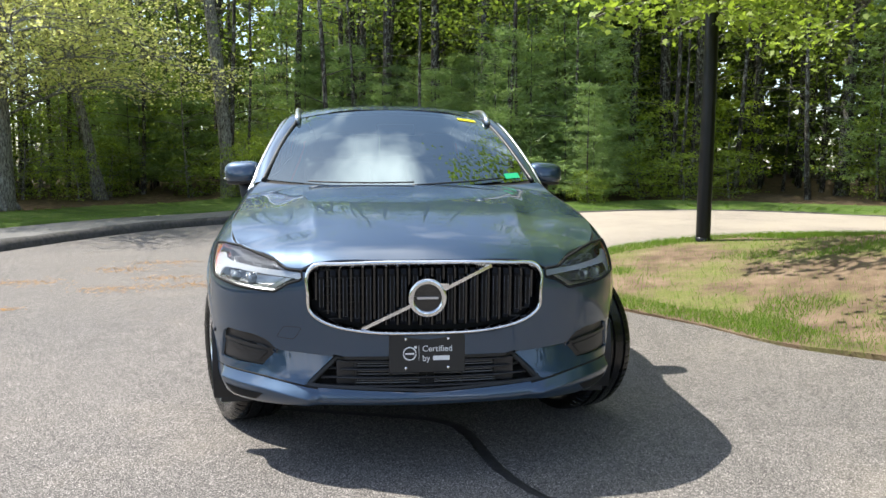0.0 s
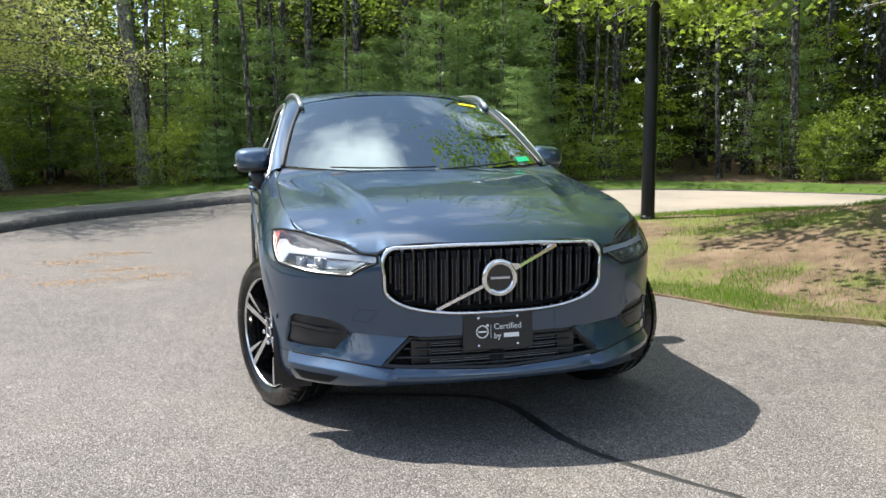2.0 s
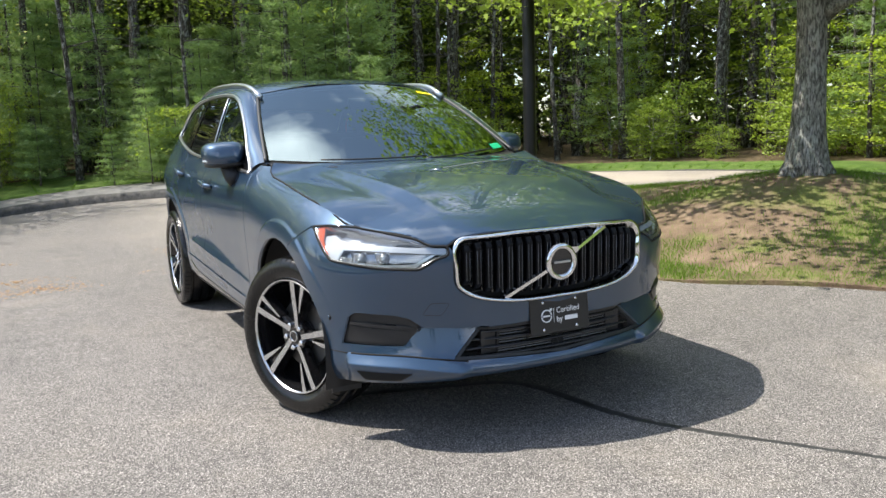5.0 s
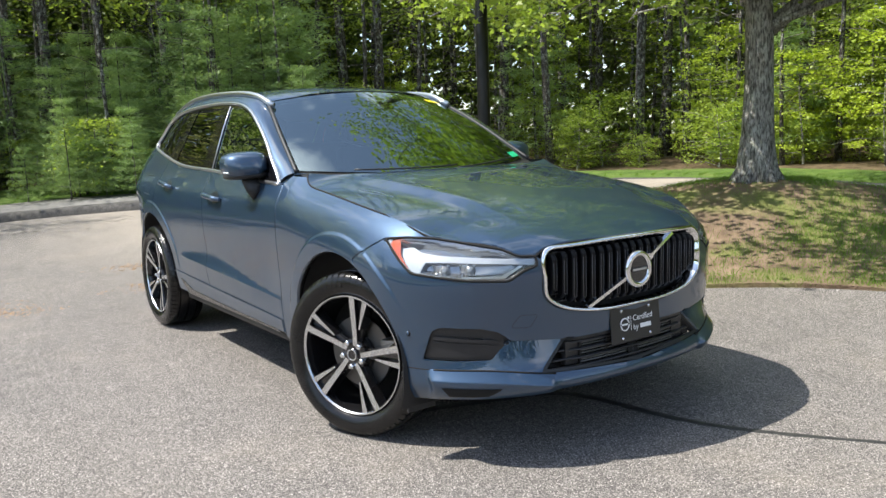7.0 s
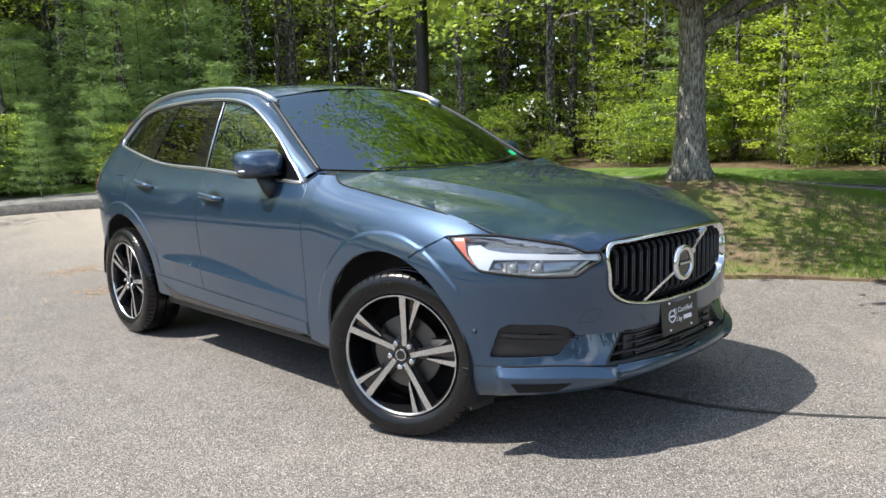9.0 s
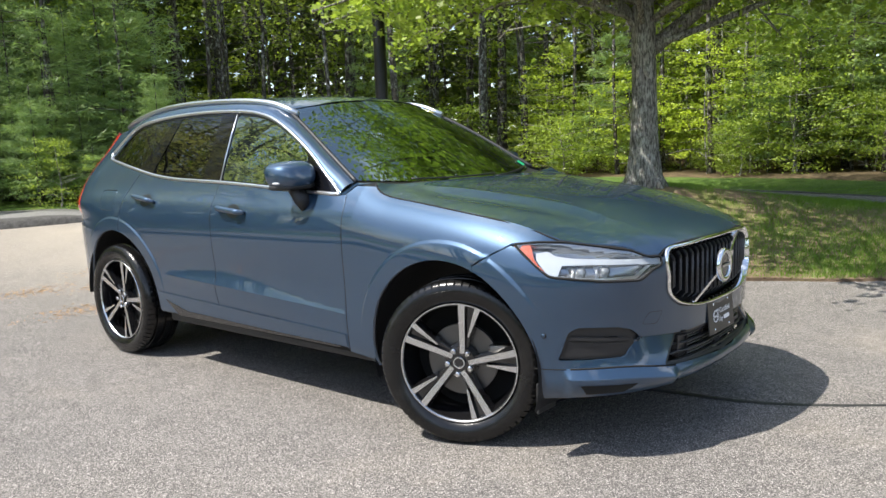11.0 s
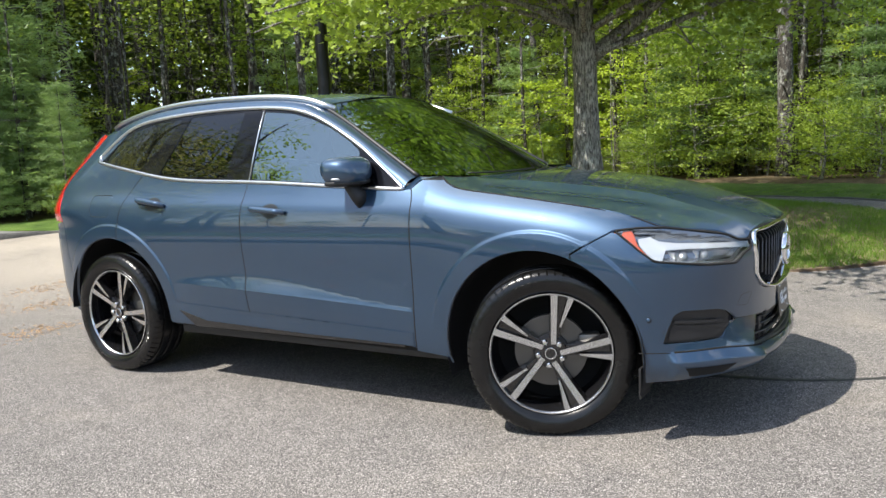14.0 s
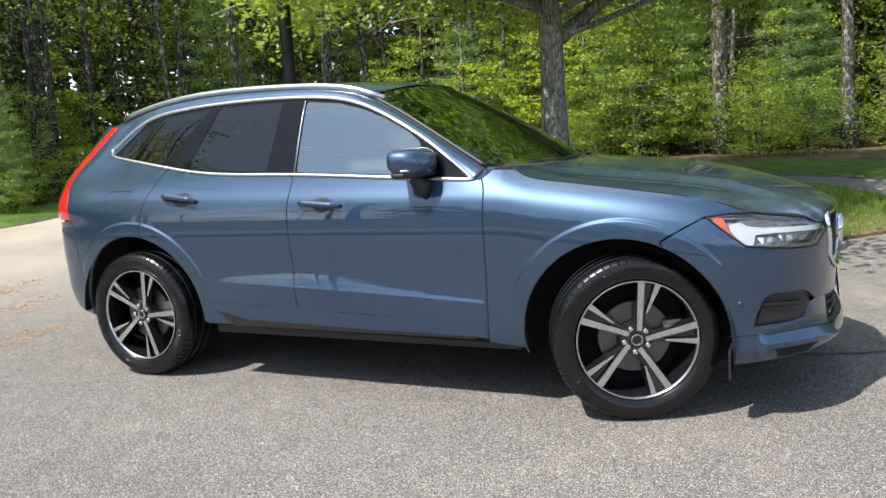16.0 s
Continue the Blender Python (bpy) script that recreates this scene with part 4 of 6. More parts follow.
uv, uf = upper()
for sgn in (-1, 1):
    q = uv.copy()
    q[:, 0] *= sgn
    link_mesh("cant_rail", q, uf if sgn < 0 else [tuple(reversed(t)) for t in uf], PAINT, car)
for sgn in (-1, 1):
    strip_path = curve_through(B_TOP, 0.03) + np.array([0.004, -0.004, 0.004])
    tv, tf = tube(strip_path * np.array([sgn, 1, 1]), 0.011, 8)
    link_mesh("screen_seal", tv, tf, BLACK, car, label="black rubber seal beside the windscreen")
for sgn in (-1, 1):
    path = np.array([(sgn * (float(rail_x(min(max(y, 2.2), 4.1))) + 0.018), y, float(rail_z(max(y, 2.2))) + (0.0 if y < 2.2 or y > 3.95 else 0.012)) for y in np.concatenate([[2.16], np.linspace(2.24, 3.92, 40), [3.99]])])
    tv, tf = tube(path, 0.017, 10, flat=1.0)
    link_mesh("roof_rail", tv, tf, SATIN, car, label="satin aluminium roof rail")

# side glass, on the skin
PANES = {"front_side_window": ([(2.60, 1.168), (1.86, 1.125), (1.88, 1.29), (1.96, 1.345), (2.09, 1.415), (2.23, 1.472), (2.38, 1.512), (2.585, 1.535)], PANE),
         "rear_side_window": ([(3.355, 1.21), (2.79, 1.178), (2.735, 1.543), (2.96, 1.546), (3.17, 1.540)], PRIVACY),
         "quarter_window": ([(3.90, 1.312), (3.53, 1.243), (3.235, 1.538), (3.49, 1.522), (3.67, 1.485), (3.82, 1.40)], PRIVACY)}
for name, (pts, mat) in PANES.items():
    o = dense(rounded(on_sides(pts), 0.02, 3), 0.03)
    for ob in skin(name, o, mat, gap=0, depth=0.0, surface=sunk(0.008)):
        ob.visible_shadow = False
pill = [q for q in belt_low] + [q for q in cant[1:]]
holes = [dense(rounded(on_sides(pts), 0.02, 3), 0.03) for pts, _ in PANES.values()]
skin("window_surround", inset(dense(pill, 0.025), 0.010), PILLAR, gap=0, depth=0.01, surface=sunk(0.004), holes=holes, label="gloss black pillar trim")
for sgn in (-1, 1):
    loop = np.array([belt(*q) for q in list(belt_low) + list(cant[1:-1])])
    loop[:, 0] *= sgn
    tv, tf = tube(loop, 0.0105, 8, closed=True, flat=1.0)
    link_mesh("window_trim", tv, tf, SATIN, car, label="bright aluminium window surround")


for sgn in (-1, 1):
    edge = np.array([sunk(0.002)(*on_side(y, z)) for y, z in ((2.606, 1.165), (2.602, 1.29), (2.596, 1.42), (2.588, 1.537))])
    tv, tf = tube(edge * np.array([sgn, 1, 1]), 0.0045, 6)
    link_mesh("glass_seal", tv, tf, SATIN, car, label="bright seal at the door glass edge")


# wheels
def build_wheel(side, centre, steer):
    """side -1: the outer face looks to -x."""
    turn = Matrix.Translation(centre) @ Matrix.Rotation(steer, 4, "Z") @ Matrix.Rotation(0 if side < 0 else math.pi, 4, "Z")
    hub = new("wheel")
    hub.parent = car
    hub.matrix_parent_inverse = Matrix.Translation(-car.location)
    hub.matrix_basis = turn

    def add(name, v, f, mat, smooth=True, label=""):
        me = bpy.data.meshes.new(name)
        me.from_pydata([tuple(map(float, q)) for q in v], [], [tuple(q) for q in f])
        me.materials.append(mat)
        bm = bmesh.new()
        bm.from_mesh(me)
        bmesh.ops.recalc_face_normals(bm, faces=bm.faces)
        bm.to_mesh(me)
        bm.free()
        if smooth:
            me.shade_smooth()
            me.set_sharp_from_angle(angle=radians(35))
        ob = new(name, me)
        ob.parent = hub
        if label:
            tagged(ob, label)
        return ob

    # tyre with circumferential grooves and cross cuts at the shoulders
    prof = [(-0.095, 0.262), (-0.112, 0.275), (-0.1255, 0.300), (-0.128, 0.325), (-0.1215, 0.347), (-0.109, 0.3605), (-0.098, 0.3665)]
    tread = []
    for c in (-0.062, 0.0, 0.062):
        tread += [(c - 0.010, 0.370), (c - 0.006, 0.3615), (c + 0.006, 0.3615), (c + 0.010, 0.370)]
    ring = prof + tread + [(-a, r) for a, r in reversed(prof)]
    n, v, f, blocks = len(ring), [], [], 64
    for i in range(blocks):
        for w, cut in ((0.0, 0), (0.76, 0), (0.80, 1), (0.96, 1)):
            a = 2 * math.pi * (i + w) / blocks
            for x, r in ring:
                deep = cut * 0.0055 if (0.078 < abs(x) < 0.112 and r > 0.358) else (cut * 0.004 if 0.02 < abs(x) < 0.05 else 0)
                v.append((x, (r - deep) * math.cos(a), (r - deep) * math.sin(a)))
    m = blocks * 4
    for i in range(m):
        k = (i + 1) % m
        f += [(i * n + j, i * n + j + 1, k * n + j + 1, k * n + j) for j in range(n - 1)]
    add("tyre", v, f, RUBBER)
    for a0, count in ((205, 7), (95, 6), (335, 5)):
        for k in range(count):
            a = radians(a0 + 5.2 * k)
            mark = box_mesh((-0.1292, -0.008, 0.306), (-0.124, 0.008, 0.327), 0.0008, 1)
            bmesh.ops.rotate(mark, verts=mark.verts, cent=(0, 0, 0), matrix=Matrix.Rotation(a, 3, "X"))
            mark.verts.index_update()
            add("sidewall_mark", [tuple(q.co) for q in mark.verts], [tuple(q.index for q in p.verts) for p in mark.faces], RUBBER, False)
            mark.free()
    add("rim", *lathe([(-0.098, 0.258), (-0.110, 0.268), (-0.113, 0.266), (-0.108, 0.257), (-0.060, 0.246), (0.09, 0.240), (0.10, 0.262)], 96), BLACK_GLOSS)
    add("rim_lip", *lathe([(-0.1125, 0.2685), (-0.1150, 0.2670), (-0.1150, 0.2625), (-0.1120, 0.2600), (-0.108, 0.2575)], 96), MACHINED, label="machined rim edge")
    add("brake_disc", *lathe([(-0.035, 0.06), (-0.035, 0.160), (-0.012, 0.160), (-0.012, 0.06)], 48), DISC, label="grey steel brake disc")
    add("brake_hat", *lathe([(-0.06, 0.0), (-0.06, 0.075), (-0.03, 0.08)], 32), BLACK)
    cal = box_mesh((-0.060, -0.215, -0.035), (0.02, -0.120, 0.075), 0.02)
    cv = [tuple(q.co) for q in cal.verts]
    cf = [tuple(q.index for q in p.verts) for p in cal.faces]
    cal.free()
    add("brake_caliper", cv, cf, DISC)
    add("barrel", *lathe([(0.06, 0.0), (0.06, 0.243)], 48), VOID)
    return hub, add


def blade(add, a, r0, r1, rim_mid, hub_mid, w0, w1, name, label):
    """One wheel spoke: a tapering bar from the hub to the rim; its face is machined, its sides are black."""
    rad, tan = np.array([0, math.cos(a), math.sin(a)]), np.array([0, -math.sin(a), math.cos(a)])
    v, f, k = [], [], 6
    for i in range(k + 1):
        t = i / k
        r = r0 + (r1 - r0) * t
        mid, w = hub_mid + (rim_mid - hub_mid) * t, w0 + (w1 - w0) * t
        x = -0.092 - 0.020 * sstep(0, 1, (r - 0.05) / 0.22)
        for o, dx in ((-w, 0), (w, 0), (w + 0.010, 0.05), (-w - 0.010, 0.05)):
            v.append(rad * r + tan * (mid + o) + np.array([x + dx, 0, 0]))
    for i in range(k):
        b = i * 4
        f += [(b, b + 1, b + 5, b + 4), (b + 1, b + 2, b + 6, b + 5), (b + 2, b + 3, b + 7, b + 6), (b + 3, b, b + 4, b + 7)]
    f += [(0, 3, 2, 1), (k * 4, k * 4 + 1, k * 4 + 2, k * 4 + 3)]
    ob = add(name, v, f, MACHINED, False, label)
    ob.data.materials.append(BLACK_GLOSS)
    for p in ob.data.polygons:
        p.material_index = 0 if abs(p.normal.x) > 0.85 and p.center.x < -0.075 else 1


STEER = radians(22)
WHEELS = [((-0.818, 0.872, 0.370), -1, STEER), ((0.818, 0.872, 0.370), 1, STEER), ((-0.818, 3.737, 0.370), -1, 0.0), ((0.818, 3.737, 0.370), 1, 0.0)]
for c, sd, st in WHEELS:
    hub, add = build_wheel(sd, c, st)
    for k in range(5):
        a = radians((95 if st else 103) + 72 * k)
        blade(add, a, 0.040, 0.262, 0.000, 0.010, 0.0110, 0.0150, "spoke", "machined silver spoke face with black sides")
        blade(add, a + radians(14.0), 0.125, 0.262, 0.010, 0.004, 0.0035, 0.0130, "spoke", "machined silver spoke face with black sides")
        # black web between the two blades
        w = a + radians(7.5)
        rad, tan = np.array([0, math.cos(w), math.sin(w)]), np.array([0, -math.sin(w), math.cos(w)])
        v = [rad * r + tan * o + np.array([x, 0, 0]) for r, h, x in ((0.05, 0.022, -0.075), (0.13, 0.024, -0.078), (0.262, 0.030, -0.090)) for o in (-h, h)] 
        v = v + [q + np.array([0.02, 0, 0]) for q in v]
        add("spoke_web", v, [(0, 1, 3, 2), (2, 3, 5, 4), (6, 8, 9, 7), (8, 10, 11, 9), (0, 2, 8, 6), (2, 4, 10, 8), (1, 7, 9, 3), (3, 9, 11, 5), (4, 5, 11, 10), (0, 6, 7, 1)], BLACK_GLOSS, False)
        a2 = a + radians(40)
        nv, nf = lathe([(-0.106, 0.0), (-0.107, 0.0085), (-0.103, 0.0122), (-0.085, 0.0122)], 12)
        add("wheel_nut", nv + np.array([0, 0.055 * math.cos(a2), 0.055 * math.sin(a2)]), nf, CHROME)
    add("hub", *lathe([(-0.090, 0.0), (-0.090, 0.030), (-0.088, 0.068), (-0.06, 0.076), (0.0, 0.08)], 40), BLACK_GLOSS)
    add("centre_cap", *lathe([(-0.099, 0.0), (-0.099, 0.020), (-0.101, 0.021), (-0.101, 0.026), (-0.098, 0.029), (-0.088, 0.030)], 32), BLACK_GLOSS, label="dark centre cap with a silver ring")
    add("cap_ring", *lathe([(-0.1005, 0.020), (-0.103, 0.0215), (-0.103, 0.0255), (-0.0985, 0.0275)], 32), MACHINED)


# underbody, wheel wells, engine bay
part("underbody", box_mesh((-0.60, 0.34, 0.20), (0.60, 4.42, 0.46), 0.05), VOID, car)
part("engine_bay", box_mesh((-0.46, 0.20, 0.30), (0.46, 1.30, 0.80), 0.04), VOID, car)
for k, (cy, cz, r) in enumerate(ARCHES):
    for sgn in (-1, 1):
        v, f = [], []
        for i, a in enumerate(np.linspace(-18 + 18 * k, 198 - 14 * k, 36)):
            y, z = cy + (r + 0.012) * math.cos(radians(a)), cz + (r + 0.012) * math.sin(radians(a))
            v += [(sgn * 0.56, y, z), (sgn * 0.905, y, z)]
            if i:
                f.append((2 * i - 2, 2 * i - 1, 2 * i + 1, 2 * i))
        c = len(v)
        v.append((sgn * 0.56, cy, cz))
        f += [(2 * i, 2 * i + 2, c) for i in range(35)]
        link_mesh("wheel_arch_liner", v, f, BLACK, car, label="black felt wheel arch liner")
        if k == 0:
            part("air_dam", box_mesh((min(sgn * 0.74, sgn * 0.875), 0.448, 0.20), (max(sgn * 0.74, sgn * 0.875), 0.460, 0.33), 0.004), BLACK, car)
# floor pan sides and sill trim
for sgn in (-1, 1):
    lo, hi = sorted((sgn * 0.60, sgn * 0.872))
    part("sill", box_mesh((lo, 1.38, 0.275), (hi, 3.22, 0.350), 0.02), BLACK, car, "black plastic sill trim")
mould = on_sides(dense([(3.27, 0.470), (2.6, 0.446), (1.545, 0.408), (1.545, 0.345), (3.22, 0.345)], 0.04))
skin("sill_moulding", dense(mould, 0.03), surface=sunk(-0.006), gap=0.0, depth=0.012, step=0.02)
flash = on_sides(((3.17, 0.425), (2.95, 0.372), (2.2, 0.352), (1.60, 0.345), (1.60, 0.335), (3.05, 0.335)))
skin("sill_flash", dense(flash, 0.03), BLACK_GLOSS, surface=sunk(-0.009), gap=0.0, depth=0.01, step=0.03, label="gloss black wedge along the sill")

# grille
g_out = front_line(GRILLE, 0.012)
g_in = front_line([(0.0, 0.853), (0.20, 0.852), (0.39, 0.846), (0.438, 0.836), (0.455, 0.812), (0.453, 0.75), (0.446, 0.684), (0.424, 0.664), (0.32, 0.623), (0.22, 0.609), (0.0, 0.604)], 0.012)


def front_z(x, at):
    return np.interp(abs(x), [0, 0.22, 0.32, 0.424, 0.455], [0.604, 0.609, 0.623, 0.664, 0.75]) if at < 0 else np.interp(abs(x), [0, 0.2, 0.39, 0.44, 0.455], [0.853, 0.852, 0.846, 0.834, 0.80])


strip = list(g_out)
grille_thing = skin("grille", dense(inset(np.array(strip + [(0.0, 0.73)]), 0.004), 0.03), VOID, gap=0, depth=0, surface=sunk(0.055), one=True)[0]
# chrome frame: a rounded band that follows the opening
band = []
for (uo, zo), i in zip(g_out, range(len(g_out))):
    j = i / (len(g_out) - 1) * (len(g_in) - 1)
    a, b = g_in[int(j)], g_in[min(int(j) + 1, len(g_in) - 1)]
    w = j - int(j)
    band.append(((uo, zo), (a[0] * (1 - w) + b[0] * w, a[1] * (1 - w) + b[1] * w)))
prof = ((0.0, -0.006), (0.05, 0.006), (0.16, 0.012), (0.48, 0.012), (0.60, 0.007), (0.72, -0.04))
v, f = [], []
for o, i in band:
    for t, d in prof:
        v.append(sunk(-d)(o[0] + (i[0] - o[0]) * t, o[1] + (i[1] - o[1]) * t))
n = len(prof)
for i in range(len(band) - 1):
    f += [(i * n + j, i * n + j + 1, i * n + n + j + 1, i * n + n + j) for j in range(n - 1)]
v = np.array(v)
m = v.copy()
m[:, 0] *= -1
link_mesh("grille_frame", np.concatenate([v, m]), f + [tuple(reversed([q + len(v) for q in t])) for t in f], CHROME, grille_thing, label="bright chrome grille surround")
for i in range(-9, 10):
    x = i * 0.0462
    lo_z, hi_z = front_z(x, -1) + 0.012, front_z(x, 1) - 0.006
    y = float(belt(*on_front(abs(x), 0.73))[1])
    w = 0.0125
    bm = bmesh.new()
    path = [(x, y + 0.020, hi_z), (x, y + 0.008, hi_z - 0.02), (x, y + 0.010, (lo_z + hi_z) / 2), (x, y + 0.012, lo_z + 0.02), (x, y + 0.030, lo_z)]
    ring = []
    for px, py, pz in path:
        ring.append([bm.verts.new((px + o, py + d, pz)) for o, d in ((-w, 0.030), (-w, 0.004), (-w + 0.004, 0.0), (w - 0.004, 0.0), (w, 0.004), (w, 0.030))])
    for a, b in zip(ring, ring[1:]):
        for j in range(5):
            bm.faces.new((a[j], b[j], b[j + 1], a[j + 1]))
    bm.faces.new(ring[0])
    bm.faces.new(ring[-1][::-1])
    bmesh.ops.recalc_face_normals(bm, faces=bm.faces)
    part("slat", bm, SLAT, grille_thing)
    # slender bright outline that each slat carries
    loop = [(x - w * 0.62, y + 0.0115, hi_z - 0.03), (x - w * 0.62, y + 0.0125, lo_z + 0.02), (x + w * 0.62, y + 0.0125, lo_z + 0.02), (x + w * 0.62, y + 0.0115, hi_z - 0.03)]
    tv, tf = tube(loop, 0.0011, 4)
    link_mesh("slat_edge", tv - np.array([0, 0.003, 0]), tf, EDGE_GREY, grille_thing)
for i in range(-10, 10):
    x = (i + 0.5) * 0.0462
    y = float(belt(*on_front(abs(x), 0.73))[1])
    part("inner_slat", box_mesh((x - 0.004, y + 0.036, front_z(x, -1) + 0.01), (x + 0.004, y + 0.05, front_z(x, 1) - 0.006)), BLACK_GLOSS, grille_thing)
for k in range(7):
    z = 0.64 + k * 0.033
    part("inner_mesh_bar", box_mesh((-0.42, 0.085, z - 0.002), (0.42, 0.09, z + 0.002)), BLACK, grille_thing)


def cut_bar(name, a, b, w, d, mat, parent, label=""):
    a, b = Vector(a), Vector(b)
    t = (b - a).normalized()
    s = Vector((0, 1, 0)).cross(t).normalized() * w
    bm = bmesh.new()
    ring = []
    for p in (a, b):
        ring.append([bm.verts.new(p + q) for q in (-s + Vector((0, d, 0)), -s * 0.8, s * 0.8, s + Vector((0, d, 0)))])
    for j in range(4):
        bm.faces.new((ring[0][j], ring[0][(j + 1) % 4], ring[1][(j + 1) % 4], ring[1][j]))
    bm.faces.new(ring[0][::-1])
    bm.faces.new(ring[1])
    bmesh.ops.recalc_face_normals(bm, faces=bm.faces)
    return part(name, bm, mat, parent, label)


cut_bar("diagonal_bar", (-0.258, 0.040, 0.604), (-0.062, 0.012, 0.702), 0.0085, 0.02, CHROME, grille_thing, "chrome diagonal grille bar")
cut_bar("diagonal_bar", (0.062, 0.012, 0.762), (0.262, 0.040, 0.856), 0.0085, 0.02, CHROME, grille_thing, "chrome diagonal grille bar")
bv, bf = lathe([(0.014, 0.0775), (0.0, 0.0775), (-0.006, 0.073), (-0.006, 0.058), (0.0, 0.0535), (0.008, 0.0535)], 56)
spin = lambda v: np.stack([v[:, 1], v[:, 0], v[:, 2]], 1)
badge = link_mesh("badge", spin(bv) + np.array([0, 0.004, 0.733]), [tuple(reversed(t)) for t in bf], CHROME, grille_thing, label="round chrome ring badge with an arrow")
dv, df = lathe([(0.004, 0.0), (0.004, 0.056)], 48)
link_mesh("badge_disc", spin(dv) + np.array([0, 0.002, 0.733]), [tuple(reversed(t)) for t in df], BLACK_GLOSS, badge)
part("badge_band", box_mesh((-0.050, -0.001, 0.726), (0.050, 0.006, 0.740), 0.001, 1), PLATE, badge)
part("badge_mark", box_mesh((-0.042, -0.0035, 0.7285), (0.042, 0.002, 0.7375), 0.001, 1), SATIN, badge)
bm = bmesh.new()
fr = [bm.verts.new((x, y, z)) for y in (-0.002, 0.014) for x, z in ((0.045, 0.792), (0.083, 0.790), (0.084, 0.772), (0.066, 0.762))]
bm.faces.new(fr[:4][::-1]), bm.faces.new(fr[4:])
for j in range(4):
    bm.faces.new((fr[j], fr[(j + 1) % 4], fr[4 + (j + 1) % 4], fr[4 + j]))
bmesh.ops.recalc_face_normals(bm, faces=bm.faces)
part("badge_arrow", bm, CHROME, badge)

# lower intake
intake_back = skin("lower_intake", intake_hole, VOID, gap=0, depth=0, surface=sunk(0.075), one=True)[0]
rim = front_line([(0.0, 0.493), (0.363, 0.491), (0.488, 0.376), (0.0, 0.354)], 0.02, False) + front_line([(0.0, 0.364), (0.463, 0.386), (0.356, 0.481), (0.0, 0.483)], 0.02, False)
skin("intake_frame", dense(rim, 0.03), BLACK, gap=0, depth=0.03, surface=sunk(0.006), one=True, parent=intake_back)
def intake_bar(z, wide, back, r, flat, mat):
    path = [(x, float(belt(*on_front(abs(x), z))[1]) + back, z) for x in np.linspace(-wide, wide, 31)]
    tv, tf = tube(path, r, 6, flat=flat)
    link_mesh("intake_slat", tv, tf, mat, intake_back)


for z in (0.372, 0.404, 0.438, 0.470):
    intake_bar(z, np.interp(z, [0.36, 0.376, 0.491], [0.46, 0.46, 0.36]) - 0.015, 0.024, 0.011, 0.5, BLACK_SATIN)
for z in (0.383, 0.392, 0.416, 0.427, 0.449, 0.459):
    intake_bar(z, 0.285, 0.034, 0.0032, 1.0, EDGE_GREY)
for x in (-0.285, -0.145, 0.0, 0.145, 0.285):
    y = float(belt(*on_front(abs(x), 0.43))[1])
    part("intake_strut", box_mesh((x - 0.005, y + 0.026, 0.366), (x + 0.005, y + 0.05, 0.478), 0.002), BLACK, intake_back)
for x in (-0.325, 0.325):
    y = float(belt(*on_front(abs(x), 0.43))[1])
    part("intake_blank", box_mesh((x - 0.036, y + 0.030, 0.376), (x + 0.036, y + 0.06, 0.474), 0.004), BLACK_SATIN, intake_back)

# blanked lamp openings with a rib each, tow cover, parking sensors
for ob in skin("bumper_insert", inset(fog, 0.002), BLACK_SATIN, gap=0, depth=0.0, surface=sunk(0.017, 0.0), label="black plastic blanked fog lamp insert"):
    sg = 1 if ob.data.vertices[0].co.x > 0 else -1
    rib = dense(rounded(on_fronts(((0.832, 0.533), (0.668, 0.521), (0.640, 0.512), (0.655, 0.506), (0.834, 0.521))), 0.003, 2), 0.03)
    v, f = fill(rib, (), 0.03)
    gg = lift(sunk(0.004, 0.0), v, f, 0.014)
    gg = gg if sg > 0 else mirrored(*gg)
    link_mesh("rib", gg[0], gg[1], BLACK_SATIN, ob, gg[2])
    pad = dense(rounded(on_fronts(((0.836, 0.514), (0.672, 0.499), (0.642, 0.496), (0.685, 0.452), (0.842, 0.450))), 0.008, 2), 0.03)
    v, f = fill(pad, (), 0.03)
    gg = lift(sunk(0.011, 0.0), v, f, 0.01)
    gg = gg if sg > 0 else mirrored(*gg)
    link_mesh("panel", gg[0], gg[1], BLACK_SATIN, ob, gg[2])
tow = dense(rounded(on_fronts(((0.599, 0.566), (0.568, 0.611), (0.497, 0.608), (0.529, 0.560))), 0.012, 3), 0.02)
v, f = fill(inset(tow, -0.0016), [tow], 0.02)
gg = mirrored(*lift(sunk(-0.0006), v, f, 0.0))
link_mesh("tow_cover_gap", gg[0], gg[1], VOID, car, gg[2])
for y, z in ((0.411, 0.541),):
    c = belt(*on_side(y, z))
    for sgn in (-1, 1):
        for r0, d, mat in ((0.0115, 0.002, VOID), (0.0095, 0.004, PAINT)):
            cv, cf = lathe([(d, 0.0), (d, r0 * 0.85), (d - 0.002, r0), (-0.01, r0)], 20)
            q = cv * np.array([sgn, 1, 1]) + np.array([sgn * c[0], c[1], c[2]])
            link_mesh("parking_sensor", q, cf if sgn < 0 else [tuple(reversed(t)) for t in cf], mat, car)
seam = np.array([sunk(0.001)(*q) for q in lip_line(lip_top, 0.001) if 0.44 < plan_x(q[0]) < 0.846])
rear_seam = np.array([sunk(0.0005)(*on_side(y, 0.400)) for y in np.linspace(0.335, 0.452, 8)])
